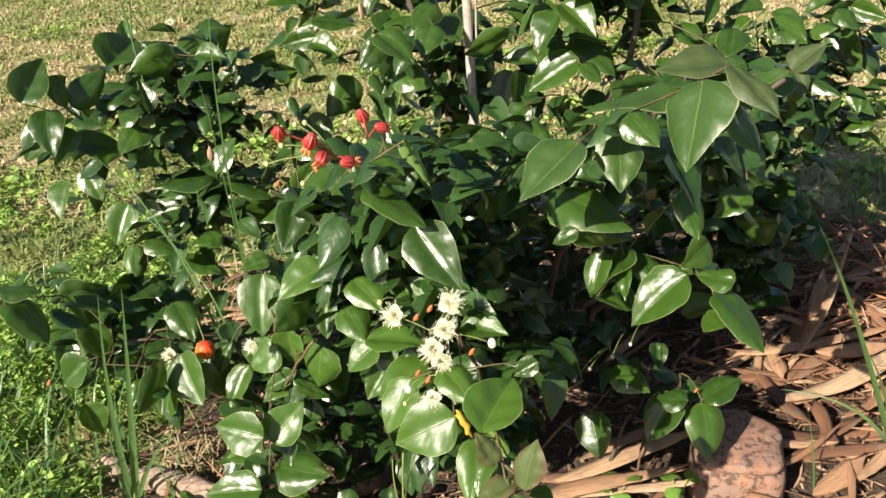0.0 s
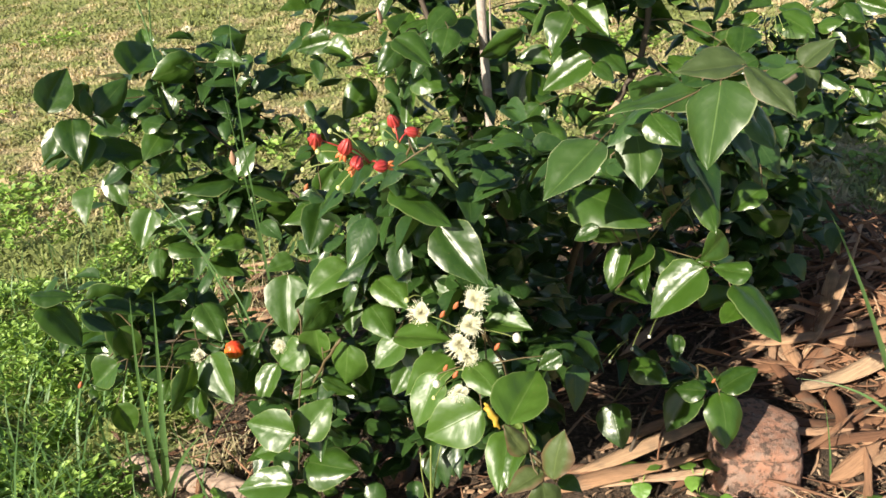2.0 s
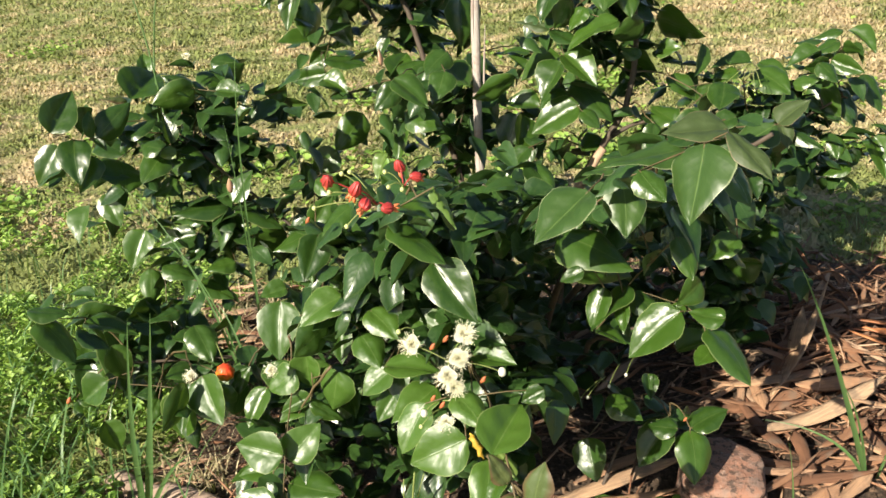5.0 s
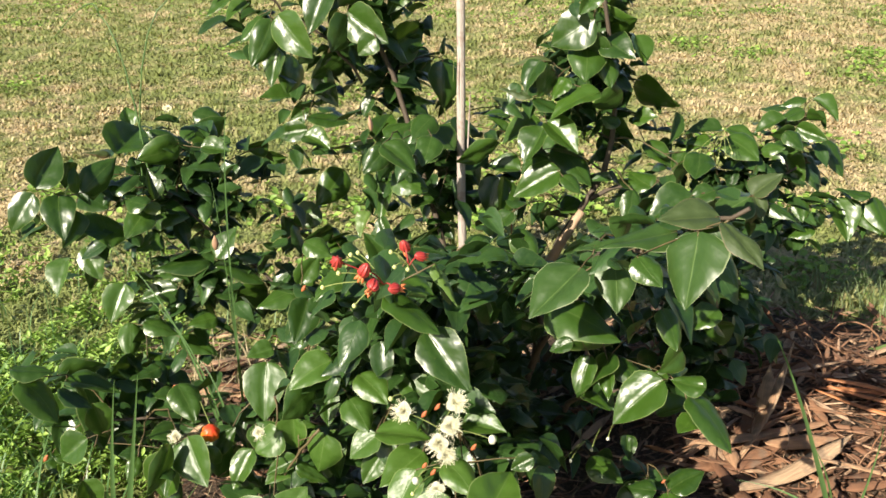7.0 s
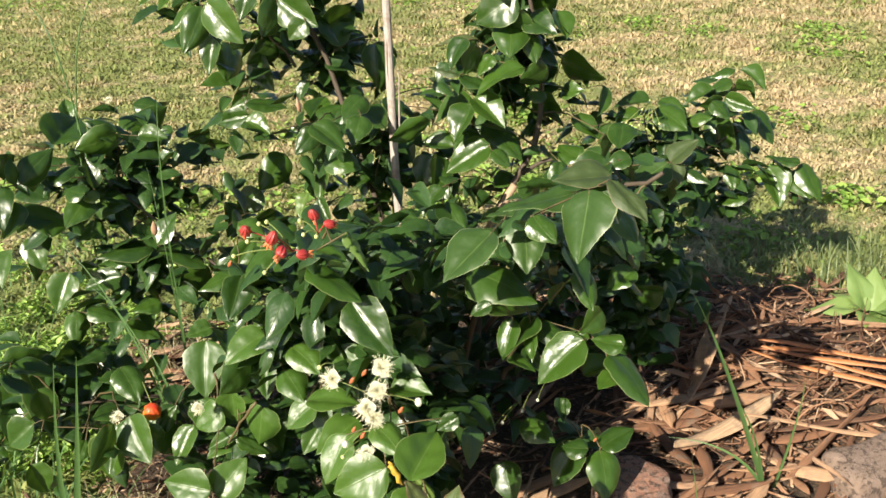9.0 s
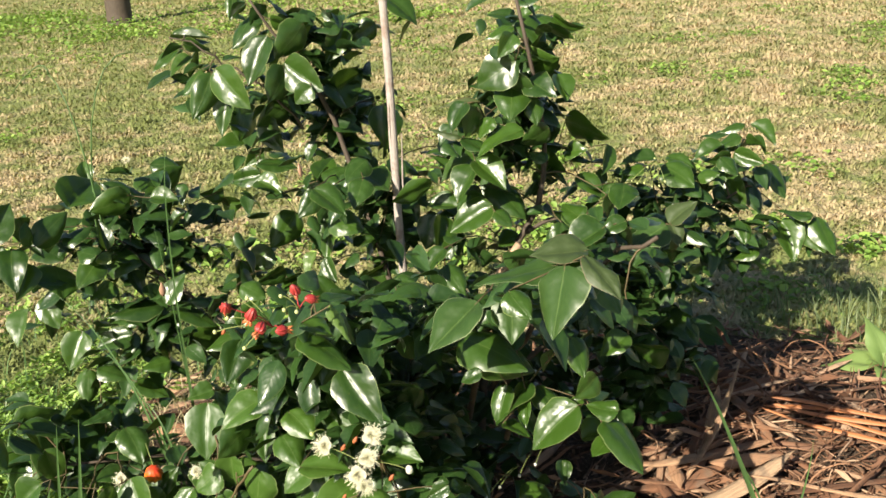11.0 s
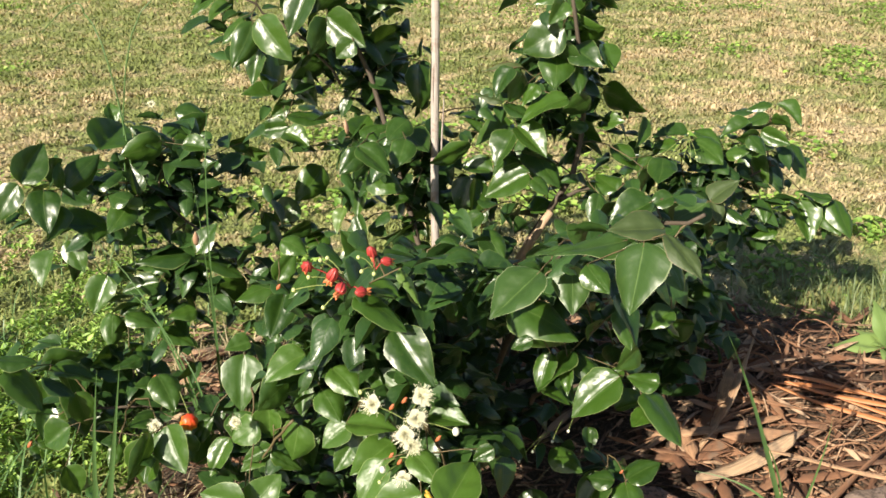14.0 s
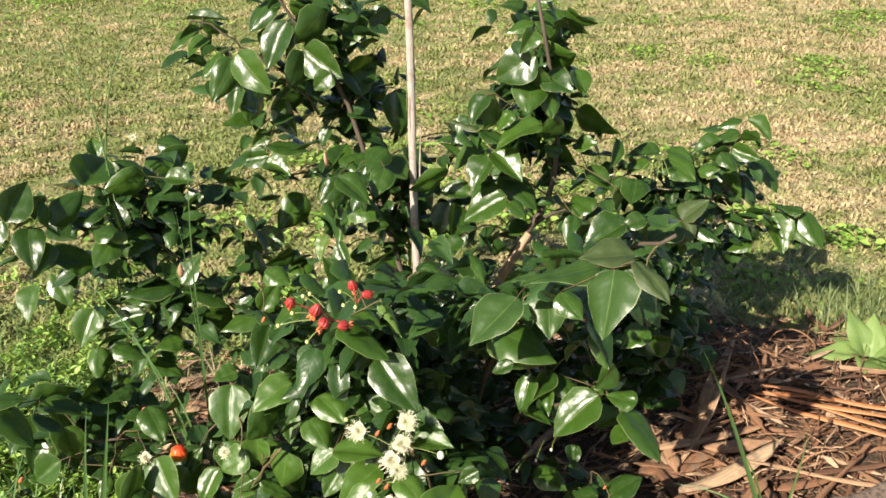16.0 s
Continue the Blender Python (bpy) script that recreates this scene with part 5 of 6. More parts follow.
# orange and red bracts at the joints
BRACT = finish("bract", *tube([(0, 0, -0.005), (0, 0, -0.002), (0.0006, 0, 0.001), (0, 0.0005, 0.004), (0, 0, 0.007)], [0.0008, 0.0022, 0.0028, 0.0018, 0.0003], 8), ORANGE_SCALE)
for x, y, z, s in ((-0.052, 0.835, 0.433, 1.0), (-0.068, 0.840, 0.421, 1.0), (-0.011, 0.820, 0.385, 1.0), (-0.070, 0.810, 0.370, 0.9), (-0.060, 0.810, 0.360, 1.0), (-0.664, 1.150, 0.188, 1.3), (-0.455, 1.170, 0.293, 1.1), (0.284, 1.012, 0.186, 0.8), (-0.204, 0.890, 0.568, 0.9)):
    part("bract", BRACT, "orange-red bract", pose(x, y, z, 30, 20, 40 * s) @ Matrix.Scale(s, 4))


def pointed_bud(x, y, z, tilt, turn, size):
    pts = [(0, 0, k * 0.004) for k in range(6)]
    part("leaf_bud", finish("leaf_bud", *tube(pts, [0.0015, 0.0034, 0.0042, 0.0036, 0.0022, 0.0003], 8), PINK), "pointed pinkish leaf bud", pose(x, y, z, tilt, 0, turn) @ Matrix.Diagonal((size, size * 0.6, size, 1)))


pointed_bud(-0.396, 1.310, 0.470, 10, 20, 1.35)
pointed_bud(-0.126, 1.220, 0.680, -8, 60, 1.2)
WITHERED = bend((-0.030, 0.748, 0.362), (-0.016, 0.740, 0.333), 0.0, 10, 0.0016, random.Random(2))
part("withered_leaf", finish("withered_leaf", *tube(WITHERED, [0.0008, 0.0028, 0.0040, 0.0032, 0.0043, 0.0036, 0.0042, 0.0028, 0.0032, 0.0018, 0.0006], 7), YELLOW_LEAF), "withered bright yellow leaf")
# bare reddish twigs that show between the leaves
for a, b, r0 in (((-0.206, 0.950, 0.340), (-0.262, 0.975, 0.255), 0.0022), ((-0.013, 0.730, 0.345), (0.036, 0.700, 0.292), 0.0020), ((0.168, 1.405, 0.372), (0.232, 1.405, 0.482), 0.0102), ((0.246, 1.410, 0.500), (0.311, 1.415, 0.524), 0.0044), ((0.305, 1.415, 0.523), (0.397, 1.420, 0.525), 0.0026), ((0.150, 1.018, 0.010), (0.205, 1.079, 0.105), 0.0035)):
    part("branch", finish("branch", *tube(bend(a, b, 0.004, 6, 0.0012, rng), [r0 * (1 - 0.05 * k) for k in range(7)], 8), PALE_WOOD if r0 > 0.01 else BARK if r0 > 0.003 else TWIG))


# ---- edging pieces round the bed ----
def edging_piece(name, at, size, turn, tilt, seed, label):
    """A worn terracotta block with rounded corners."""
    bm = bmesh.new()
    bmesh.ops.create_cube(bm, size=1.0)
    bmesh.ops.scale(bm, vec=size, verts=bm.verts)
    bmesh.ops.bevel(bm, geom=bm.edges[:], offset=min(size) * 0.30, segments=5, profile=0.6, affect="EDGES")
    bmesh.ops.triangulate(bm, faces=[f for f in bm.faces if len(f.verts) > 4])
    bmesh.ops.subdivide_edges(bm, edges=[e for e in bm.edges if e.calc_length() > 0.02], cuts=3, use_grid_fill=True)
    for v in bm.verts:
        p = v.co + Vector((seed, 0, 0))
        v.co += Vector((0, 0, 1)) * 0.010 * noise.noise(p * 14) + v.normal * (0.008 * noise.noise(p * 9) + 0.003 * noise.noise(p * 60))
    me = bpy.data.meshes.new(name)
    bm.to_mesh(me)
    bm.free()
    me.materials.append(GREY_BRICK)
    me.polygons.foreach_set("use_smooth", [True] * len(me.polygons))
    return tagged(place(name, me, m=pose(*at, tilt, 0, turn)), label, "edging brick", "edging bricks round the bed")


def scalloped_brick(at, width, depth, height, turn, label):
    """A worn terracotta edging brick with a straight front, a rounded far end and a crack below its upper edge."""
    rows = [(0.0, 1.02), (0.15, 1.03), (0.35, 1.015), (0.55, 1.02), (0.72, 1.01), (0.78, 1.0), (0.815, 0.985), (0.828, 0.84), (0.842, 0.84), (0.862, 0.955), (0.94, 0.95), (0.985, 0.92), (1.0, 0.86)]
    rows += [(1.0 + 0.07 * (1 - k * k), k) for k in (0.76, 0.64, 0.5, 0.36, 0.22, 0.08)]
    spokes, verts, faces = 56, [], []
    for h, k in rows:
        for q in range(spokes):
            a = 2 * math.pi * q / spokes
            power = 5.0 if math.sin(a) < 0 else 2.0            # square in front, round behind
            r = (abs(math.cos(a)) ** power + abs(math.sin(a)) ** power) ** (-1 / power)
            p = Vector((0.5 * width * k * r * math.cos(a), 0.5 * depth * k * r * math.sin(a), height * h))
            p += Vector((math.cos(a), math.sin(a), 0.6 * h)) * (0.0055 * noise.noise(p * 24) + 0.0025 * noise.noise(p * 75 + Vector((3, 0, 0)))) * (0.4 + 0.6 * k)
            verts.append(p)
    for r in range(len(rows) - 1):
        for q in range(spokes):
            t = (q + 1) % spokes
            faces.append((r * spokes + q, r * spokes + t, (r + 1) * spokes + t, (r + 1) * spokes + q))
    top = (len(rows) - 1) * spokes
    faces.append(tuple(range(top, top + spokes)))
    tagged(place("edging_brick", finish("edging_brick", verts, faces, TERRACOTTA), m=pose(*at, 0, 0, turn)), label, "edging brick", "edging bricks round the bed")


scalloped_brick((0.357, 1.052, -0.004), 0.128, 0.150, 0.080, -14, "weathered terracotta edging brick spotted with dark lichen")
edging_piece("edging_brick", (0.790, 1.065, 0.030), (0.190, 0.100, 0.085), 12, 4, 9.0, "weathered pinkish grey edging brick beside dry palm litter")


def shard(at, size, turn):
    """A broken bit of terracotta, flat and sharp-cornered."""
    outline = ((-0.5, -0.4), (0.3, -0.5), (0.5, 0.1), (0.15, 0.5), (-0.35, 0.35))
    verts = [(size * x * k, size * y * k, z) for z, k in ((0.0, 1.0), (0.010, 1.02), (0.014, 0.9)) for x, y in outline]
    faces = [(5 * r + q, 5 * r + (q + 1) % 5, 5 * r + 5 + (q + 1) % 5, 5 * r + 5 + q) for r in range(2) for q in range(5)] + [(10, 11, 12, 13, 14)]
    tagged(place("terracotta_shard", finish("terracotta_shard", verts, faces, TERRACOTTA, smooth=False), m=pose(*at, 32, 0, turn)), "broken orange terracotta shard lying under the shrub", "shard")


shard((-0.19, 1.085, 0.016), 0.050, 20)


def edging_log(a, b, radius, seed):
    """A pale weathered log that edges the bed."""
    r = random.Random(seed)
    pts = bend(a, b, 0.004, 14, 0.002, r)
    verts, faces = tube(pts, [radius * (0.82 + 0.3 * r.random()) for _ in pts], 14)
    verts = [v + Vector((0, 0, 1)) * 0.011 * noise.noise(v * 26) + Vector((0, 1, 0)) * 0.010 * noise.noise(v * 38) for v in verts]
    tagged(place("edging_log", finish("edging_log", verts, faces, LOG)), "pale weathered log half sunk along the front of the bed", "log", "edging logs")


edging_log((-0.645, 1.172, 0.008), (-0.372, 1.064, 0.010), 0.020, 1)
edging_log((-0.240, 1.000, 0.000), (0.240, 0.956, 0.005), 0.0145, 2)


# ---- dry palm litter ----
def strip_mesh(seed, length, width, curl, twist, channel, material=None):
    r = random.Random(seed)
    n = 12
    verts, faces = [], []
    ph = r.uniform(0, 6)
    head, tail, cut, shear = r.uniform(1.6, 6.0), r.uniform(1.3, 5.0), r.uniform(0.04, 0.45), r.uniform(-0.05, 0.05)
    channel *= 0.6
    for k in range(n + 1):
        s = k / n
        w = width * 0.5 * min(1.0, head * s + cut, tail * (1 - s) + 0.06) * (1 + 0.12 * math.sin(9 * s + ph) + r.uniform(-0.07, 0.07))
        a = twist * (s - 0.5)
        x = (s - 0.5) * length
        y = 0.03 * length * math.sin(3.0 * s + ph)
        z = curl * length * (s - 0.5) ** 2 + 0.01 * length * math.sin(7 * s + ph)
        for c, u in enumerate((-1, -0.45, 0.1, 0.55, 1)):
            e = u * w
            h = channel * w * (1 - u * u)
            verts.append((x + shear * length * u * (abs(s - 0.5) > 0.4), y + e * math.cos(a) - h * math.sin(a), z + e * math.sin(a) + h * math.cos(a)))
    for k in range(n):
        for c in range(4):
            faces.append((k * 5 + c, k * 5 + c + 1, k * 5 + c + 6, k * 5 + c + 5))
    m = len(verts)
    verts += [(x, y, z - 0.0012) for x, y, z in verts]
    faces += [tuple(i + m for i in reversed(f)) for f in faces]
    for k in range(n):
        for c in (0, 4):
            a, b = k * 5 + c, (k + 1) * 5 + c
            faces.append((a, b, b + m, a + m) if c == 0 else (b, a, a + m, b + m))
    return finish("dry_strip", verts, faces, material or LITTER)


STRIPS = [strip_mesh(k, random.Random(k + 40).uniform(0.11, 0.30), random.Random(k + 80).uniform(0.006, 0.022), random.Random(k).uniform(-0.25, 0.5), random.Random(k + 9).uniform(-1.4, 1.4), random.Random(k + 5).uniform(0.1, 0.7)) for k in range(20)]
CURLS = [strip_mesh(k + 300, random.Random(k + 340).uniform(0.07, 0.22), random.Random(k + 380).uniform(0.002, 0.006), random.Random(k + 300).uniform(-0.3, 1.3), random.Random(k + 309).uniform(-3, 3), 0.8) for k in range(14)]
LITTER_GROUP = "dry palm leaf strips"


def strip(me, m, label):
    return tagged(place("dry_palm_strip", me, m=m), label, "dry leaf", LITTER_GROUP)


def laid(a, b, width, seed, label, curl=0.12, channel=0.35, roll=0.0, material=None):
    """One strip laid from a to b."""
    a, b = Vector(a), Vector(b)
    d = b - a
    me = strip_mesh(seed, d.length, width, curl, 0.25, channel, material)
    m = Matrix.Translation((a + b) / 2) @ pose(0, 0, 0, roll, -math.degrees(math.atan2(d.z, d.xy.length)), math.degrees(math.atan2(d.y, d.x)))
    strip(me, m, label)


BROAD = "broad tan dry palm leaf strip lying on the mulch"
laid((0.435, 1.320, 0.048), (0.720, 1.345, 0.060), 0.024, 101, "pale pointed dry palm leaf strip on mulch", material=SUNLIT_TAN_LITTER)
laid((0.060, 1.040, 0.022), (0.290, 1.035, 0.034), 0.026, 102, BROAD)
laid((0.070, 1.005, 0.026), (0.300, 1.000, 0.036), 0.020, 103, BROAD)
laid((0.470, 1.175, 0.034), (0.700, 1.262, 0.052), 0.028, 104, BROAD, 0.08, 0.5)
laid((0.515, 1.285, 0.030), (0.800, 1.690, 0.085), 0.026, 105, "long brown folded dry palm leaf leaning over the litter", 0.06, 0.8)
laid((0.490, 1.300, 0.030), (0.720, 1.600, 0.075), 0.030, 106, "grey-brown dry palm leaf leaning over the litter", 0.05, 0.5)
laid((0.410, 1.250, 0.030), (0.600, 1.300, 0.046), 0.028, 107, "greyish dry palm leaf strip on mulch")
laid((0.440, 1.100, 0.022), (0.640, 1.096, 0.032), 0.026, 108, BROAD)
laid((0.415, 1.025, 0.040), (0.580, 1.130, 0.046), 0.009, 109, "thin grey twig-like dry stalk on mulch", 0.04, 0.9)
laid((0.130, 1.068, 0.040), (0.300, 1.140, 0.050), 0.024, 110, BROAD)
laid((0.620, 1.190, 0.050), (0.900, 1.180, 0.060), 0.016, 111, "pale thin dry palm strip on mulch")
for k, (a, b) in enumerate((((0.715, 1.439, 0.080), (0.960, 1.225, 0.072)), ((0.742, 1.447, 0.092), (1.010, 1.315, 0.080)), ((0.744, 1.430, 0.088), (0.990, 1.292, 0.080)), ((0.775, 1.417, 0.076), (0.980, 1.250, 0.072)), ((0.730, 1.452, 0.078), (1.000, 1.345, 0.074)))):
    laid(a, b, 0.014, 120 + k, "stiff orange-brown dry palm leaf rib on the litter", 0.02, 1.0, 0.0, RIB)
laid((0.085, 1.022, 0.046), (0.310, 1.097, 0.056), 0.028, 151, "sunlit tan dry palm leaf strip on mulch", 0.05, 0.5, 0.0, SUNLIT_TAN_LITTER)
laid((0.060, 0.985, 0.044), (0.285, 1.020, 0.052), 0.032, 152, "sunlit tan dry palm leaf strip on mulch", 0.05, 0.5, 0.0, SUNLIT_TAN_LITTER)
BY_THE_BRICK = [
    ((0.402, 1.007, 0.050), (0.522, 1.088, 0.062), 0.009, 161, LITTER),
    ((0.425, 1.036, 0.040), (0.590, 1.037, 0.054), 0.022, 162, LITTER),
    ((0.437, 0.970, 0.034), (0.530, 1.020, 0.050), 0.030, 163, SUNLIT_TAN_LITTER),
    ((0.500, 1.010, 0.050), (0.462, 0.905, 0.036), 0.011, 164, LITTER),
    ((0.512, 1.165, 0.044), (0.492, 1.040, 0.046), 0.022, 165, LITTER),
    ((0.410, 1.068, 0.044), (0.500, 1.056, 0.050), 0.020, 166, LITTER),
    ((0.504, 0.980, 0.040), (0.590, 1.050, 0.052), 0.022, 167, SUNLIT_TAN_LITTER),
    ((0.485, 1.235, 0.046), (0.500, 1.345, 0.054), 0.022, 168, SUNLIT_TAN_LITTER),
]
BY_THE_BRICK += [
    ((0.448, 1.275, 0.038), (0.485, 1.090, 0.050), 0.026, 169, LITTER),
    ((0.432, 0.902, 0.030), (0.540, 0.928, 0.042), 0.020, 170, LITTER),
    ((0.538, 1.090, 0.048), (0.660, 1.070, 0.052), 0.018, 171, SUNLIT_TAN_LITTER),
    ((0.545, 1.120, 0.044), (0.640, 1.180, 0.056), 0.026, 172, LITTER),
    ((0.560, 0.960, 0.034), (0.690, 0.990, 0.044), 0.024, 173, SUNLIT_TAN_LITTER),
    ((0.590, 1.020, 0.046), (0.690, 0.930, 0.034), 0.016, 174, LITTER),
    ((0.610, 1.110, 0.046), (0.720, 1.040, 0.044), 0.028, 175, SUNLIT_TAN_LITTER),
    ((0.640, 1.150, 0.050), (0.760, 1.160, 0.056), 0.022, 176, LITTER),
]
for a, b, w, k, m in BY_THE_BRICK:
    laid(a, b, w, k, "brown broken palm leaf piece beside the edging brick" if m is LITTER else "tan dry palm leaf piece beside the edging brick", 0.14, 0.5, (k * 37) % 40 - 20, m)
# litter on the ground behind the ripe fruit
r = random.Random(64)
for k in range(18):
    x, y, a = r.uniform(-0.62, -0.36), r.uniform(1.46, 1.88), r.uniform(-0.5, 0.9)
    d = Vector((math.cos(a), math.sin(a), r.uniform(-0.05, 0.15))) * r.uniform(0.06, 0.11)
    p = Vector((x, y, rise(x, y) + r.uniform(0.022, 0.040)))
    laid(p - d, p + d, r.uniform(0.014, 0.034), 181 + k, "pinkish-tan dry palm leaf strip behind the shrub", 0.12, 0.5, r.uniform(-25, 25), SUNLIT_TAN_LITTER if k % 3 else LITTER)
LEANING = "folded dry palm leaf leaning up over the litter"
# leaning strips that stand in shade; the paler colour paints them sunlit
laid((0.515, 1.264, 0.036), (0.689, 1.491, 0.150), 0.030, 131, LEANING, 0.10, 0.5, -42, material=SUNLIT_TAN_LITTER)
laid((0.500, 1.250, 0.034), (0.676, 1.480, 0.128), 0.018, 132, LEANING, 0.05, 0.6, -50, material=SUNLIT_TAN_LITTER)
laid((0.564, 1.349, 0.036), (0.645, 1.489, 0.108), 0.036, 133, "grey-brown dry palm leaf leaning over the litter", 0.08, 0.4, -45, material=SUNLIT_TAN_LITTER)
laid((0.465, 1.160, 0.046), (0.700, 1.256, 0.080), 0.030, 134, "broad curved tan dry palm leaf on the mulch", 0.28, 0.6, 12, material=SUNLIT_TAN_LITTER)
laid((0.440, 1.315, 0.052), (0.590, 1.312, 0.062), 0.024, 135, "pale pointed dry palm leaf strip on mulch", 0.1, 0.4, material=SUNLIT_TAN_LITTER)
laid((0.560, 1.293, 0.058), (0.690, 1.277, 0.070), 0.030, 136, BROAD, 0.1, 0.4, 15, material=SUNLIT_TAN_LITTER)
laid((0.590, 1.206, 0.078), (0.840, 1.098, 0.070), 0.013, 137, "pale thin dry palm strip on mulch", 0.04, 0.6, material=SUNLIT_TAN_LITTER)
laid((0.400, 1.257, 0.026), (0.560, 1.257, 0.044), 0.022, 138, "greyish dry palm leaf strip on mulch", 0.08, 0.5)
for k in range(5):
    laid((0.485 + 0.008 * k, 1.372 - 0.02 * k, 0.034), (0.470 + 0.014 * k, 1.262, 0.036), 0.015, 140 + k, "short tan dry leaf in a fan on the mulch", 0.1, 0.5, 10 * k - 20)


def arched_fibre(seed):
    """A curled fibre that stands up in a loop."""
    r = random.Random(seed)
    a, b = r.uniform(0.03, 0.07), r.uniform(0.02, 0.05)
    pts = [(a * math.cos(s), 0.012 * math.sin(2 * s + seed), b * math.sin(s)) for s in (0.1 + k * r.uniform(0.24, 0.30) for k in range(12))]
    w = r.uniform(0.0012, 0.0030)
    return finish("dry_fibre", *tube(pts, [w * (1 - 0.06 * k) for k in range(12)], 5), LITTER)


ARCHES = [arched_fibre(k + 500) for k in range(8)]


def scatter_litter():
    r = random.Random(21)
    done = 0
    while done < 300:
        if done > 255:
            x, y = r.gauss(-0.48, 0.09), r.gauss(1.25, 0.09)
        elif done < 190:
            x, y = r.gauss(0.74, 0.22), r.gauss(1.46, 0.22)
        else:
            x, y = r.uniform(-0.5, 1.2), r.uniform(0.98, 2.0)
        if not in_bed(x, y, 0.98) or (0.27 < x < 0.44 and 0.96 < y < 1.14):
            continue
        mound = 0.05 * math.exp(-(((x - 0.78) / 0.28) ** 2 + ((y - 1.55) / 0.22) ** 2))
        on_edge = r.random() < 0.3
        z = rise(x, y) + 0.014 + mound + r.uniform(0.0, 0.022) + (0.012 if on_edge else 0.0)
        heading = r.choice((r.gauss(10, 25), r.gauss(60, 25), r.uniform(0, 180)))
        thin = r.random() < 0.42
        me = r.choice(CURLS if thin else STRIPS)
        s = r.uniform(0.6, 1.15) * (0.5 if done > 255 else 1.0)
        if thin and r.random() < 0.5:
            me = r.choice(ARCHES)
        strip(me, pose(x, y, z, r.uniform(-60, 60) if thin else r.choice((-1, 1)) * r.uniform(45, 80) if on_edge else r.uniform(-35, 35), r.uniform(-22, 22) if thin else r.uniform(-13, 13), heading) @ Matrix.Diagonal((s, s * r.uniform(0.7, 1.2), s, 1)), "thin curled dry fibre in the litter" if thin else "curled brown dry palm leaf strip in the litter")
        done += 1


scatter_litter()


def litter_layer():
    """The tangled lower layer of the litter, too many pieces to count."""
    r = random.Random(57)
    shapes = [([tuple(v.co) for v in me.vertices], [tuple(p.vertices) for p in me.polygons]) for me in STRIPS + CURLS]
    mats = [[] for _ in shapes]
    done = 0
    while done < 1080:
        if done < 620:
            x, y = r.gauss(0.70, 0.27), r.gauss(1.42, 0.26)
        elif done < 900:
            x, y = r.uniform(-0.55, 1.45), r.uniform(0.90, 2.05)
        else:
            x, y = r.uniform(0.40, 0.85), r.uniform(0.86, 1.25)
        if not in_bed(x, y, 1.02) or (0.27 < x < 0.44 and 0.96 < y < 1.14):
            continue
        mound = 0.05 * math.exp(-(((x - 0.78) / 0.28) ** 2 + ((y - 1.55) / 0.22) ** 2))
        s = r.uniform(0.35, 0.9)
        mats[r.randrange(len(shapes))].append(pose(x, y, rise(x, y) + 0.013 + mound + r.uniform(-0.004, 0.012), r.uniform(-60, 60), r.uniform(-14, 14), r.choice((r.gauss(15, 30), r.uniform(0, 180)))) @ Matrix.Scale(s, 4))
        done += 1
    verts, faces, k = [], [], 0
    for shape, ms in zip(shapes, mats):
        if ms:
            v, f, _ = stamp(shape, None, ms)
            verts.append(v)
            faces += [tuple(i + k for i in face) for face in f]
            k += len(v)
    n = Nodes("litter_layer")
    chance = n.add("NewGeometry").outputs["Random Per Island"]
    fibre = n.noise(160.0, 3.0, 0.6)
    base = n.ramp(chance, [(0.0, (0.07, 0.036, 0.022)), (0.45, (0.19, 0.090, 0.050)), (0.78, (0.40, 0.215, 0.12)), (1.0, (0.66, 0.46, 0.31))])
    n.set(n.mix(n.maths("MULTIPLY", fibre, 0.6), base, (0.14, 0.075, 0.045)), 0.75)
    tagged(place("litter_layer", finish("litter_layer", np.concatenate(verts), faces, n.mat)), "tangled layer of brown dry leaf fibres", "mulch", kind="stuff")


litter_layer()


def crumbs():
    """Small bits of bark, chaff and broken leaf between the strips."""
    r = random.Random(8)
    mats = []
    while len(mats) < 6000:
        x, y = r.uniform(-0.7, 1.5), r.uniform(0.76, 2.1)
        if in_bed(x, y, 1.04):
            mound = 0.045 * math.exp(-(((x - 0.78) / 0.28) ** 2 + ((y - 1.55) / 0.22) ** 2))
            s = r.uniform(0.005, 0.019)
            mats.append(pose(x, y, rise(x, y) + 0.012 + mound + r.uniform(0, 0.008), r.uniform(-40, 40), r.uniform(-25, 25), r.uniform(0, 360)) @ Matrix.Diagonal((s, s * r.uniform(0.15, 0.5), s, 1)))
    chip = ([(-0.5, -0.4, 0), (0.5, -0.5, 0.05), (0.6, 0.4, 0), (-0.4, 0.5, 0.08), (0, 0, 0.16)], [(0, 1, 4), (1, 2, 4), (2, 3, 4), (3, 0, 4)])
    v, f, _ = stamp(chip, None, mats)
    n = Nodes("litter_crumbs")
    chance = n.add("NewGeometry").outputs["Random Per Island"]
    n.set(n.ramp(chance, [(0.0, (0.09, 0.055, 0.035)), (0.5, (0.27, 0.165, 0.10)), (1.0, (0.46, 0.31, 0.20))]), 0.85)
    tagged(place("litter_crumbs", finish("litter_crumbs", v, f, n.mat, smooth=False)), "small brown bits of bark and broken leaf", "mulch", kind="stuff")


crumbs()


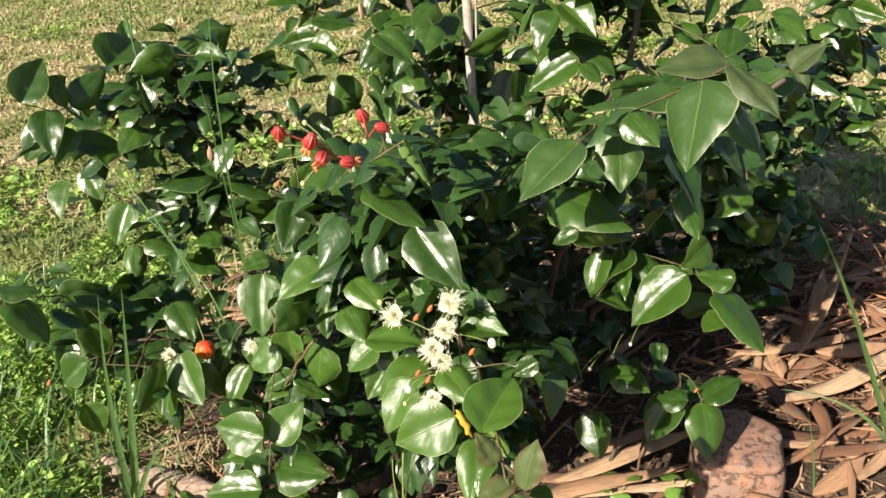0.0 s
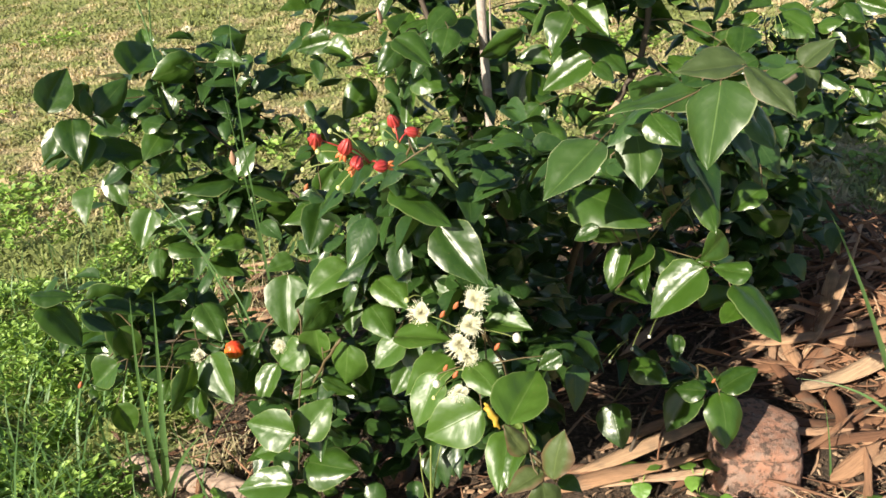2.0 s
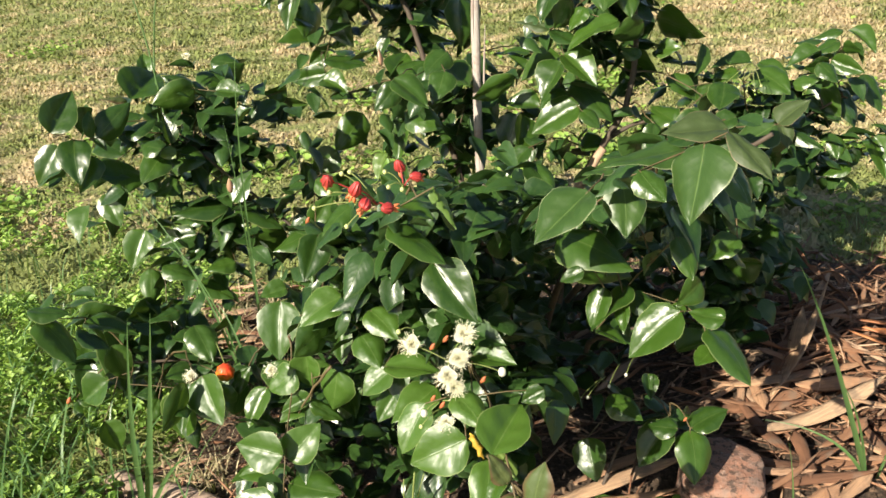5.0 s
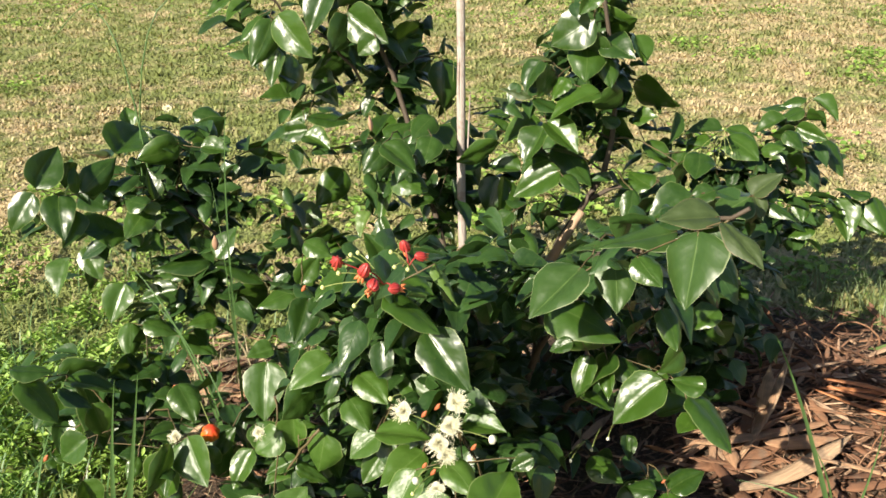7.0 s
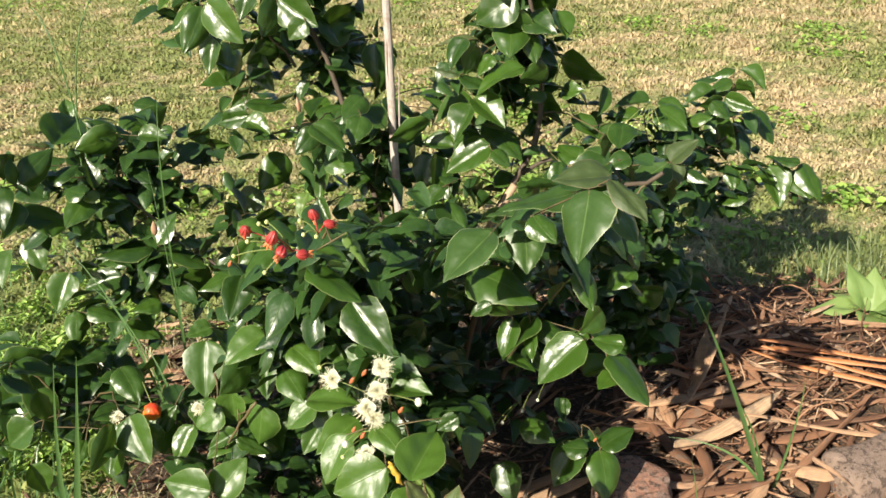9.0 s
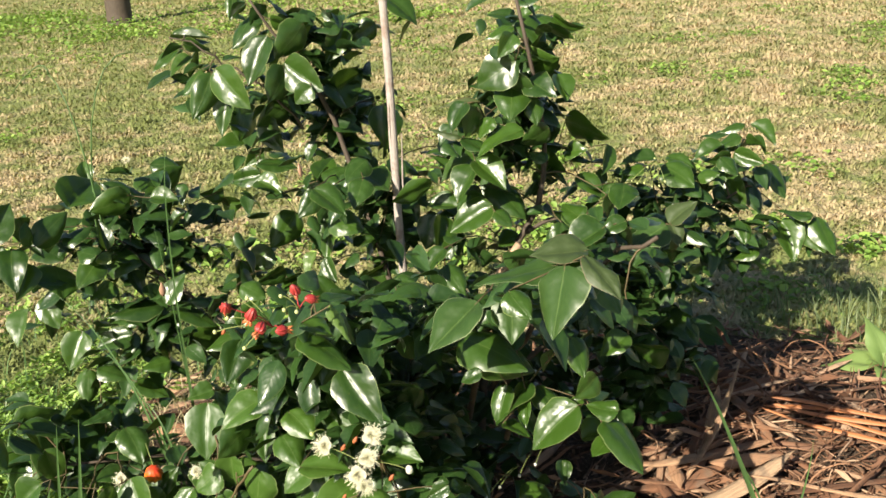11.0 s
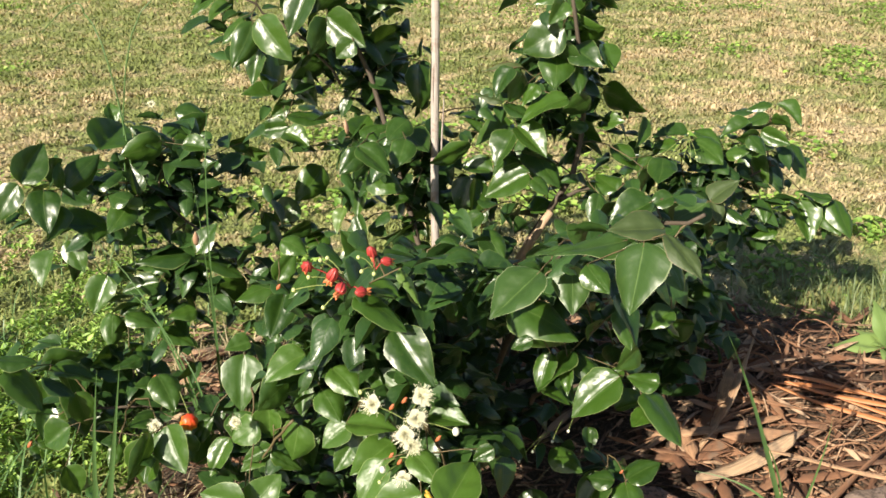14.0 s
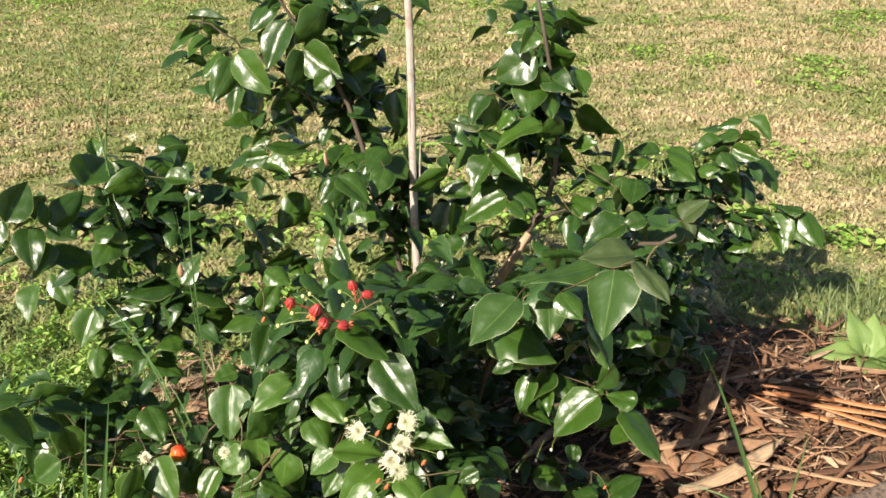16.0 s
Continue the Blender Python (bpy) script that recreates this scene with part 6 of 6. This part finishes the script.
# ---- tall grass and weeds ----
def blade_mesh(points, width, material, fold=0.35):
    pts = [Vector(p) for p in points]
    n = len(pts) - 1
    verts, faces = [], []
    for k, p in enumerate(pts):
        ahead = (pts[min(k + 1, n)] - pts[max(k - 1, 0)]).normalized()
        side = ahead.cross(Vector((0.25, -0.9, 0.3))).normalized()
        out = side.cross(ahead)
        w = width * 0.5 * min(1.0, 1.25 * (1 - k / n) + 0.04)
        verts += [p - side * w, p - out * w * fold, p + side * w]
    for k in range(n):
        a = 3 * k
        faces += [(a, a + 1, a + 4, a + 3), (a + 1, a + 2, a + 5, a + 4)]
    return finish("blade", verts, faces, material)


def curve3(a, b, c, steps=10):
    a, b, c = Vector(a), Vector(b), Vector(c)
    return [a * (1 - s) ** 2 + (b * 2 - (a + c) * 0.5) * 2 * s * (1 - s) + c * s * s for s in (k / steps for k in range(steps + 1))]


def tall_grass(label, at, blades, material=None, round_=False):
    tuft = tagged(new("grass_tuft"), label, "grass", "tall grass tufts")
    tuft.location = at
    for a, b, c, w in blades:
        pts = [p - Vector(at) for p in curve3(a, b, c)]
        me = finish("stalk", *tube(pts, [w * 0.5 * (1 - 0.05 * k) for k in range(len(pts))], 6), material or TALL_GRASS) if round_ else blade_mesh(pts, w, material or TALL_GRASS)
        place("stalk" if round_ else "blade", me, tuft)


tall_grass("tall upright green grass blades in front of the shrub", (-0.555, 1.09, 0.0), (
    ((-0.556, 1.09, 0), (-0.525, 1.04, 0.20), (-0.481, 1.00, 0.402), 0.010),
    ((-0.552, 1.09, 0), (-0.502, 1.05, 0.20), (-0.449, 1.00, 0.408), 0.012),
    ((-0.550, 1.09, 0), (-0.495, 1.06, 0.10), (-0.440, 1.03, 0.16), 0.008),
    ((-0.560, 1.09, 0), (-0.545, 1.06, 0.07), (-0.520, 1.02, 0.12), 0.007)))
tall_grass("long arching grass blades leaning through the shrub", (-0.36, 1.16, 0.0), (
    ((-0.36, 1.16, 0.0), (-0.425, 1.19, 0.33), (-0.548, 1.25, 0.508), 0.005),
    ((-0.37, 1.17, 0.0), (-0.415, 1.20, 0.30), (-0.520, 1.24, 0.435), 0.004),
    ((-0.355, 1.15, 0.0), (-0.372, 1.15, 0.24), (-0.419, 1.19, 0.335), 0.006)))
tall_grass("pale green weed stem beside the flowers", (-0.120, 0.90, 0.0), (
    ((-0.120, 0.90, -0.005), (-0.113, 0.875, 0.12), (-0.101, 0.85, 0.238), 0.0042),
    ((-0.112, 0.875, 0.135), (-0.102, 0.868, 0.18), (-0.090, 0.86, 0.228), 0.0026),
    ((-0.113, 0.878, 0.125), (-0.118, 0.868, 0.17), (-0.116, 0.86, 0.222), 0.0026)), SEED_GRASS, True)
tall_grass("thin grass blade standing above the shrub", (-0.40, 1.34, 0.0), (
    ((-0.40, 1.40, 0.0), (-0.374, 1.31, 0.50), (-0.346, 1.30, 0.735), 0.0045),
    ((-0.40, 1.40, 0.0), (-0.385, 1.32, 0.40), (-0.392, 1.31, 0.60), 0.003)))
tall_grass("green grass blades rising from the palm litter", (0.595, 1.06, 0.0), (
    ((0.595, 1.060, 0.0), (0.500, 1.032, 0.26), (0.421, 1.000, 0.428), 0.010),
    ((0.595, 1.060, 0.0), (0.535, 1.070, 0.09), (0.440, 1.120, 0.105), 0.006),
    ((0.600, 1.065, 0.0), (0.640, 1.080, 0.13), (0.660, 1.100, 0.21), 0.006),
    ((0.590, 1.062, 0.0), (0.555, 1.045, 0.14), (0.500, 1.020, 0.24), 0.006),
    ((0.452, 1.000, 0.0), (0.448, 1.005, 0.07), (0.440, 1.015, 0.135), 0.004)))
tall_grass("thin green seed stalks behind the shrub", (-0.55, 1.50, 0.0), (
    ((-0.545, 1.50, 0.0), (-0.545, 1.50, 0.60), (-0.605, 1.55, 0.832), 0.0046),
    ((-0.605, 1.55, 0.832), (-0.630, 1.56, 0.846), (-0.700, 1.58, 0.790), 0.0030),
    ((-0.56, 1.51, 0.0), (-0.550, 1.52, 0.66), (-0.448, 1.555, 0.862), 0.0042)), TALL_GRASS, True)
tall_grass("pair of light green grass blades behind the shrub", (0.01, 1.60, 0.0), (
    ((0.01, 1.60, 0.0), (0.012, 1.60, 0.45), (0.022, 1.60, 0.755), 0.006),
    ((0.012, 1.605, 0.0), (0.010, 1.60, 0.50), (-0.022, 1.60, 0.775), 0.006)), SEED_GRASS)


def weed_leaf_shape():
    verts, faces = [], []
    for r in range(5):
        v = r / 4
        half = (0.05, 0.34, 0.44, 0.30, 0.03)[r]
        for c in (-1, 0, 1):
            verts.append((v, c * half, 0.16 * abs(c) - 0.25 * v * v))
    for r in range(4):
        for c in range(2):
            faces.append((r * 3 + c, r * 3 + c + 1, r * 3 + c + 4, r * 3 + c + 3))
    return verts, faces


def build_weeds():
    """The low leafy weeds at the edge of the bed and in patches of the lawn."""
    r = random.Random(31)
    shape = weed_leaf_shape()
    mats = []
    while len(mats) < 12500:
        x, y = (r.gauss(-1.05, 0.36), r.gauss(1.75, 0.42)) if len(mats) < 9000 else (r.gauss(-0.82, 0.2), r.gauss(1.3, 0.2))
        if in_bed(x, y, 0.93) or noise.noise(Vector((x * 2.2, y * 2.2, 5))) < -0.18 - 0.25 * (y < 1.9) or noise.noise(Vector((x * 11, y * 11, 9))) < -0.02:
            continue
        tall = max(0.0, 1 - abs(x + 0.82) / 0.5) * max(0.0, 1 - abs(y - 1.45) / 0.7)
        h = r.uniform(0.01, 0.065 + 0.09 * tall) * (0.6 + 0.8 * max(0, noise.noise(Vector((x * 5, y * 5, 1)))))
        s = r.uniform(0.008, 0.024)
        mats.append(pose(x, y, rise(x, y) + h, r.uniform(-45, 45), r.uniform(-65, 25), r.uniform(0, 360)) @ Matrix.Diagonal((s, s * r.uniform(0.25, 0.8), s, 1)))
    for _ in range(120):                                     # sprigs in front of the shrub, by the log
        cx, cy, top = r.uniform(-1.0, -0.60), r.uniform(0.94, 1.16), r.uniform(0.012, 0.075)
        for _ in range(r.randrange(6, 13)):
            s = r.uniform(0.010, 0.024)
            mats.append(pose(cx + r.gauss(0, 0.012), cy + r.gauss(0, 0.012), rise(cx, cy) + top * r.uniform(0.4, 1.0), r.uniform(-35, 35), r.uniform(-45, 25), r.uniform(0, 360)) @ Matrix.Diagonal((s, s * r.uniform(0.45, 0.9), s, 1)))
    for _ in range(75):
        cy = math.exp(r.uniform(math.log(2.2), math.log(14.0)))
        cx = r.uniform(-0.6, 0.62) * cy
        spread = r.uniform(0.05, 0.13) * (0.5 + 0.16 * cy)
        for _ in range(130):
            x, y = r.gauss(cx, spread), r.gauss(cy, spread)
            if in_bed(x, y, 1.02):
                continue
            mats.append(pose(x, y, rise(x, y) + r.uniform(0.005, 0.05), r.uniform(-35, 35), r.uniform(-40, 25), r.uniform(0, 360)) @ Matrix.Scale(r.uniform(0.012, 0.032), 4))
    for _ in range(48):
        cx, cy, spread = r.uniform(-6.0, 0.8), r.uniform(9.5, 13.5), r.uniform(0.15, 0.45)
        for _ in range(90):
            x, y = r.gauss(cx, spread), r.gauss(cy, spread)
            mats.append(pose(x, y, rise(x, y) + r.uniform(0.01, 0.10), r.uniform(-40, 40), r.uniform(-50, 25), r.uniform(0, 360)) @ Matrix.Scale(r.uniform(0.025, 0.055), 4))
    v, f, _ = stamp(shape, None, mats)
    tagged(place("weeds", finish("weeds", v, f, WEED)), "bright green leafy weeds in the grass", "weed", kind="stuff")


build_weeds()


def broad_weed():
    """The broad-leaved weed at the far edge of the litter."""
    weed = tagged(new("broadleaf_weed"), "light green broad-leaved weed beside the palm litter", "weed")
    weed.location = (1.09, 1.63, 0.03)
    for heading, pitch, size, wide in ((105, 66, 0.120, 0.55), (165, 14, 0.14, 0.40), (30, 55, 0.11, 0.55), (-35, 22, 0.11, 0.58), (235, 20, 0.09, 0.6), (60, 68, 0.105, 0.55), (-80, 10, 0.10, 0.55), (0, 14, 0.11, 0.5), (280, 38, 0.075, 0.6), (130, 30, 0.085, 0.6)):
        place("leaf", WEED_LEAF, weed, pose(0.012 * math.cos(radians(heading)), 0.012 * math.sin(radians(heading)), 0.01, 0, -pitch, heading) @ Matrix.Diagonal((size, size * wide, size * 0.7, 1)))


WEED_LEAF = finish("leaf", *leaf_shape(70, 0.5, 0.3, 0.14, 0.2)[0], leaf_material("broad_weed_leaf", (0.09, 0.17, 0.04), (0.22, 0.31, 0.09), (0.30, 0.38, 0.15), 0.6, through_=0.16), leaf_shape(70, 0.5, 0.3, 0.14, 0.2)[1])
broad_weed()


def long_grass(spots, material, label, seed, clear=0.9):
    """Thin arching grass blades: each spot is a place and the least and most height."""
    r = random.Random(seed)
    verts, faces = [], []
    for x, y, low, high in spots:
        if in_bed(x, y, clear):
            continue
        a, h = r.uniform(0, 6.28), r.uniform(low, high)
        out = Vector((math.cos(a), math.sin(a), 0)) * h * r.uniform(0.2, 1.3)
        side = Vector((-math.sin(a), math.cos(a), 0))
        base = Vector((x, y, rise(x, y) - 0.003))
        k = len(verts)
        for q in range(6):
            s = q / 5
            p = base + out * s * s + Vector((0, 0, h * (s - 0.35 * s * s * s)))
            w = side * r.uniform(0.9, 1.1) * (0.0019 + 0.0008 * (high > 0.25)) * (1 - s * 0.92)
            verts += [p - w, p + w]
        faces += [(k + 2 * q, k + 2 * q + 1, k + 2 * q + 3, k + 2 * q + 2) for q in range(5)]
    tagged(place("long_grass", finish("long_grass", verts, faces, material)), label, "grass", kind="stuff")


rng = random.Random(78)
long_grass([(rng.gauss(-0.82, 0.2), rng.gauss(1.25, 0.2), 0.10, 0.30) for _ in range(260)] + [(rng.gauss(-1.05, 0.3), rng.gauss(1.75, 0.35), 0.08, 0.2) for _ in range(420)], TALL_GRASS, "thin arching green grass blades in the weeds", 77)
long_grass([(rng.gauss(1.20, 0.14), rng.gauss(2.02, 0.13), 0.06, 0.17) for _ in range(360)] + [(rng.uniform(-0.7, 0.6), rng.gauss(2.15, 0.10), 0.04, 0.11) for _ in range(260)], DULL_GRASS, "dull grey-green grass tufts behind the bed", 79)


STRAW = weed_material("dry_straw", (0.42, 0.33, 0.19), (0.66, 0.55, 0.36), 0.8)
long_grass([(rng.gauss(-0.78, 0.12), rng.gauss(1.05, 0.05), 0.05, 0.18) for _ in range(110)], TALL_GRASS, "thin green stems tangled in front of the log", 81, 0.0)
long_grass([(rng.gauss(0.455, 0.035), rng.gauss(0.905, 0.02), 0.015, 0.06) for _ in range(150)] + [(rng.gauss(-0.61, 0.05), rng.gauss(1.03, 0.025), 0.015, 0.05) for _ in range(160)] + [(rng.gauss(-0.48, 0.03), rng.gauss(1.17, 0.03), 0.03, 0.09) for _ in range(90)] + [(rng.gauss(-0.52, 0.06), rng.gauss(1.72, 0.10), 0.04, 0.16) for _ in range(140)], STRAW, "pale dry straw at the edge of the bed", 83, 0.0)


def seedling(x, y, z, leaves, seed):
    """A small round-leaved seedling beside the edging."""
    r = random.Random(seed)
    plant = tagged(new("seedling"), "small bright green round-leaved seedling beside the edging", "weed", "seedlings by the edging")
    plant.location = (x, y, rise(x, y))
    for k in range(leaves):
        a = 360 * k / leaves + r.uniform(-25, 25)
        tip = Vector((math.cos(radians(a)) * 0.012, math.sin(radians(a)) * 0.012, z * r.uniform(0.7, 1.0)))
        place("stem", finish("stem", *tube(bend((0, 0, -0.004), tip, 0.004, 4), [0.0009] * 5, 5), WEED), plant)
        place("leaf", SEED_LEAF, plant, pose(*tip, r.uniform(-20, 20), r.uniform(-15, 25), a) @ Matrix.Diagonal((0.027, 0.030, 0.03, 1)))


SEED_LEAF = finish("leaf", *leaf_shape(71, 0.3, 0.2, 0.05)[0], leaf_material("seedling_leaf", (0.10, 0.22, 0.03), (0.16, 0.30, 0.05), (0.25, 0.36, 0.12), 0.5, through_=0.25), leaf_shape(71, 0.3, 0.2, 0.05)[1])
for k, (x, y, z, n) in enumerate(((0.261, 0.996, 0.05, 3), (0.259, 0.930, 0.05, 5), (0.177, 1.000, 0.05, 4), (0.490, 0.905, 0.05, 5), (-0.46, 1.02, 0.06, 5), (-0.30, 1.03, 0.05, 4), (-0.70, 1.02, 0.07, 5))):
    seedling(x, y, z, n, k)


# ---- the far tree ----
def build_tree(x, y):
    """A brown trunk at the far edge of the lawn, with limbs and a thin crown."""
    r = random.Random(91)
    tree = tagged(new("tree"), "brown tree trunk standing far off in the lawn", "tree")
    tree.location = (x, y, rise(x, y) - 0.03)
    levels = [(0.0, 0.20), (0.06, 0.172), (0.18, 0.155), (0.5, 0.145), (1.0, 0.138), (1.6, 0.13), (2.2, 0.115)]
    pts = [Vector((0.02 * math.sin(3 * z), 0.02 * math.cos(2 * z), z)) for z, _ in levels]
    v, f = tube(pts, [k for _, k in levels], 18)
    v = [p + Vector((p.x - pts[i // 18].x, p.y - pts[i // 18].y, 0)) * 0.25 * noise.noise(p * 5) for i, p in enumerate(v[:len(pts) * 18])] + list(v[len(pts) * 18:])
    place("trunk", finish("trunk", v, f, BARK), tree)
    tips = []
    for k in range(6):
        a = 1.05 * k
        end = Vector((math.cos(a) * r.uniform(0.6, 1.0), math.sin(a) * r.uniform(0.6, 1.0), r.uniform(2.9, 3.7)))
        limb = bend((0, 0, 2.05), end, 0.12, 8, 0.03, r)
        place("limb", finish("limb", *tube(limb, [0.07 - 0.007 * q for q in range(9)], 8), BARK), tree)
        tips += limb[4:]
    mats = []
    for _ in range(1600):
        p = r.choice(tips) + Vector((r.gauss(0, 0.22), r.gauss(0, 0.22), r.gauss(0.05, 0.18)))
        mats.append(leaf_matrix(*p, r.uniform(0, 360), r.uniform(-60, 20), r.uniform(-40, 40), r.uniform(0.07, 0.12), 0.5))
    v, f, t = stamp(SIMPLE_LEAVES[0][0], SIMPLE_LEAVES[0][1], mats)
    tagged(place("crown", finish("crown", v, f, DARKENED_LEAF_MASS, t), tree), "thin green crown", kind="stuff")


build_tree(-3.46, 11.65)
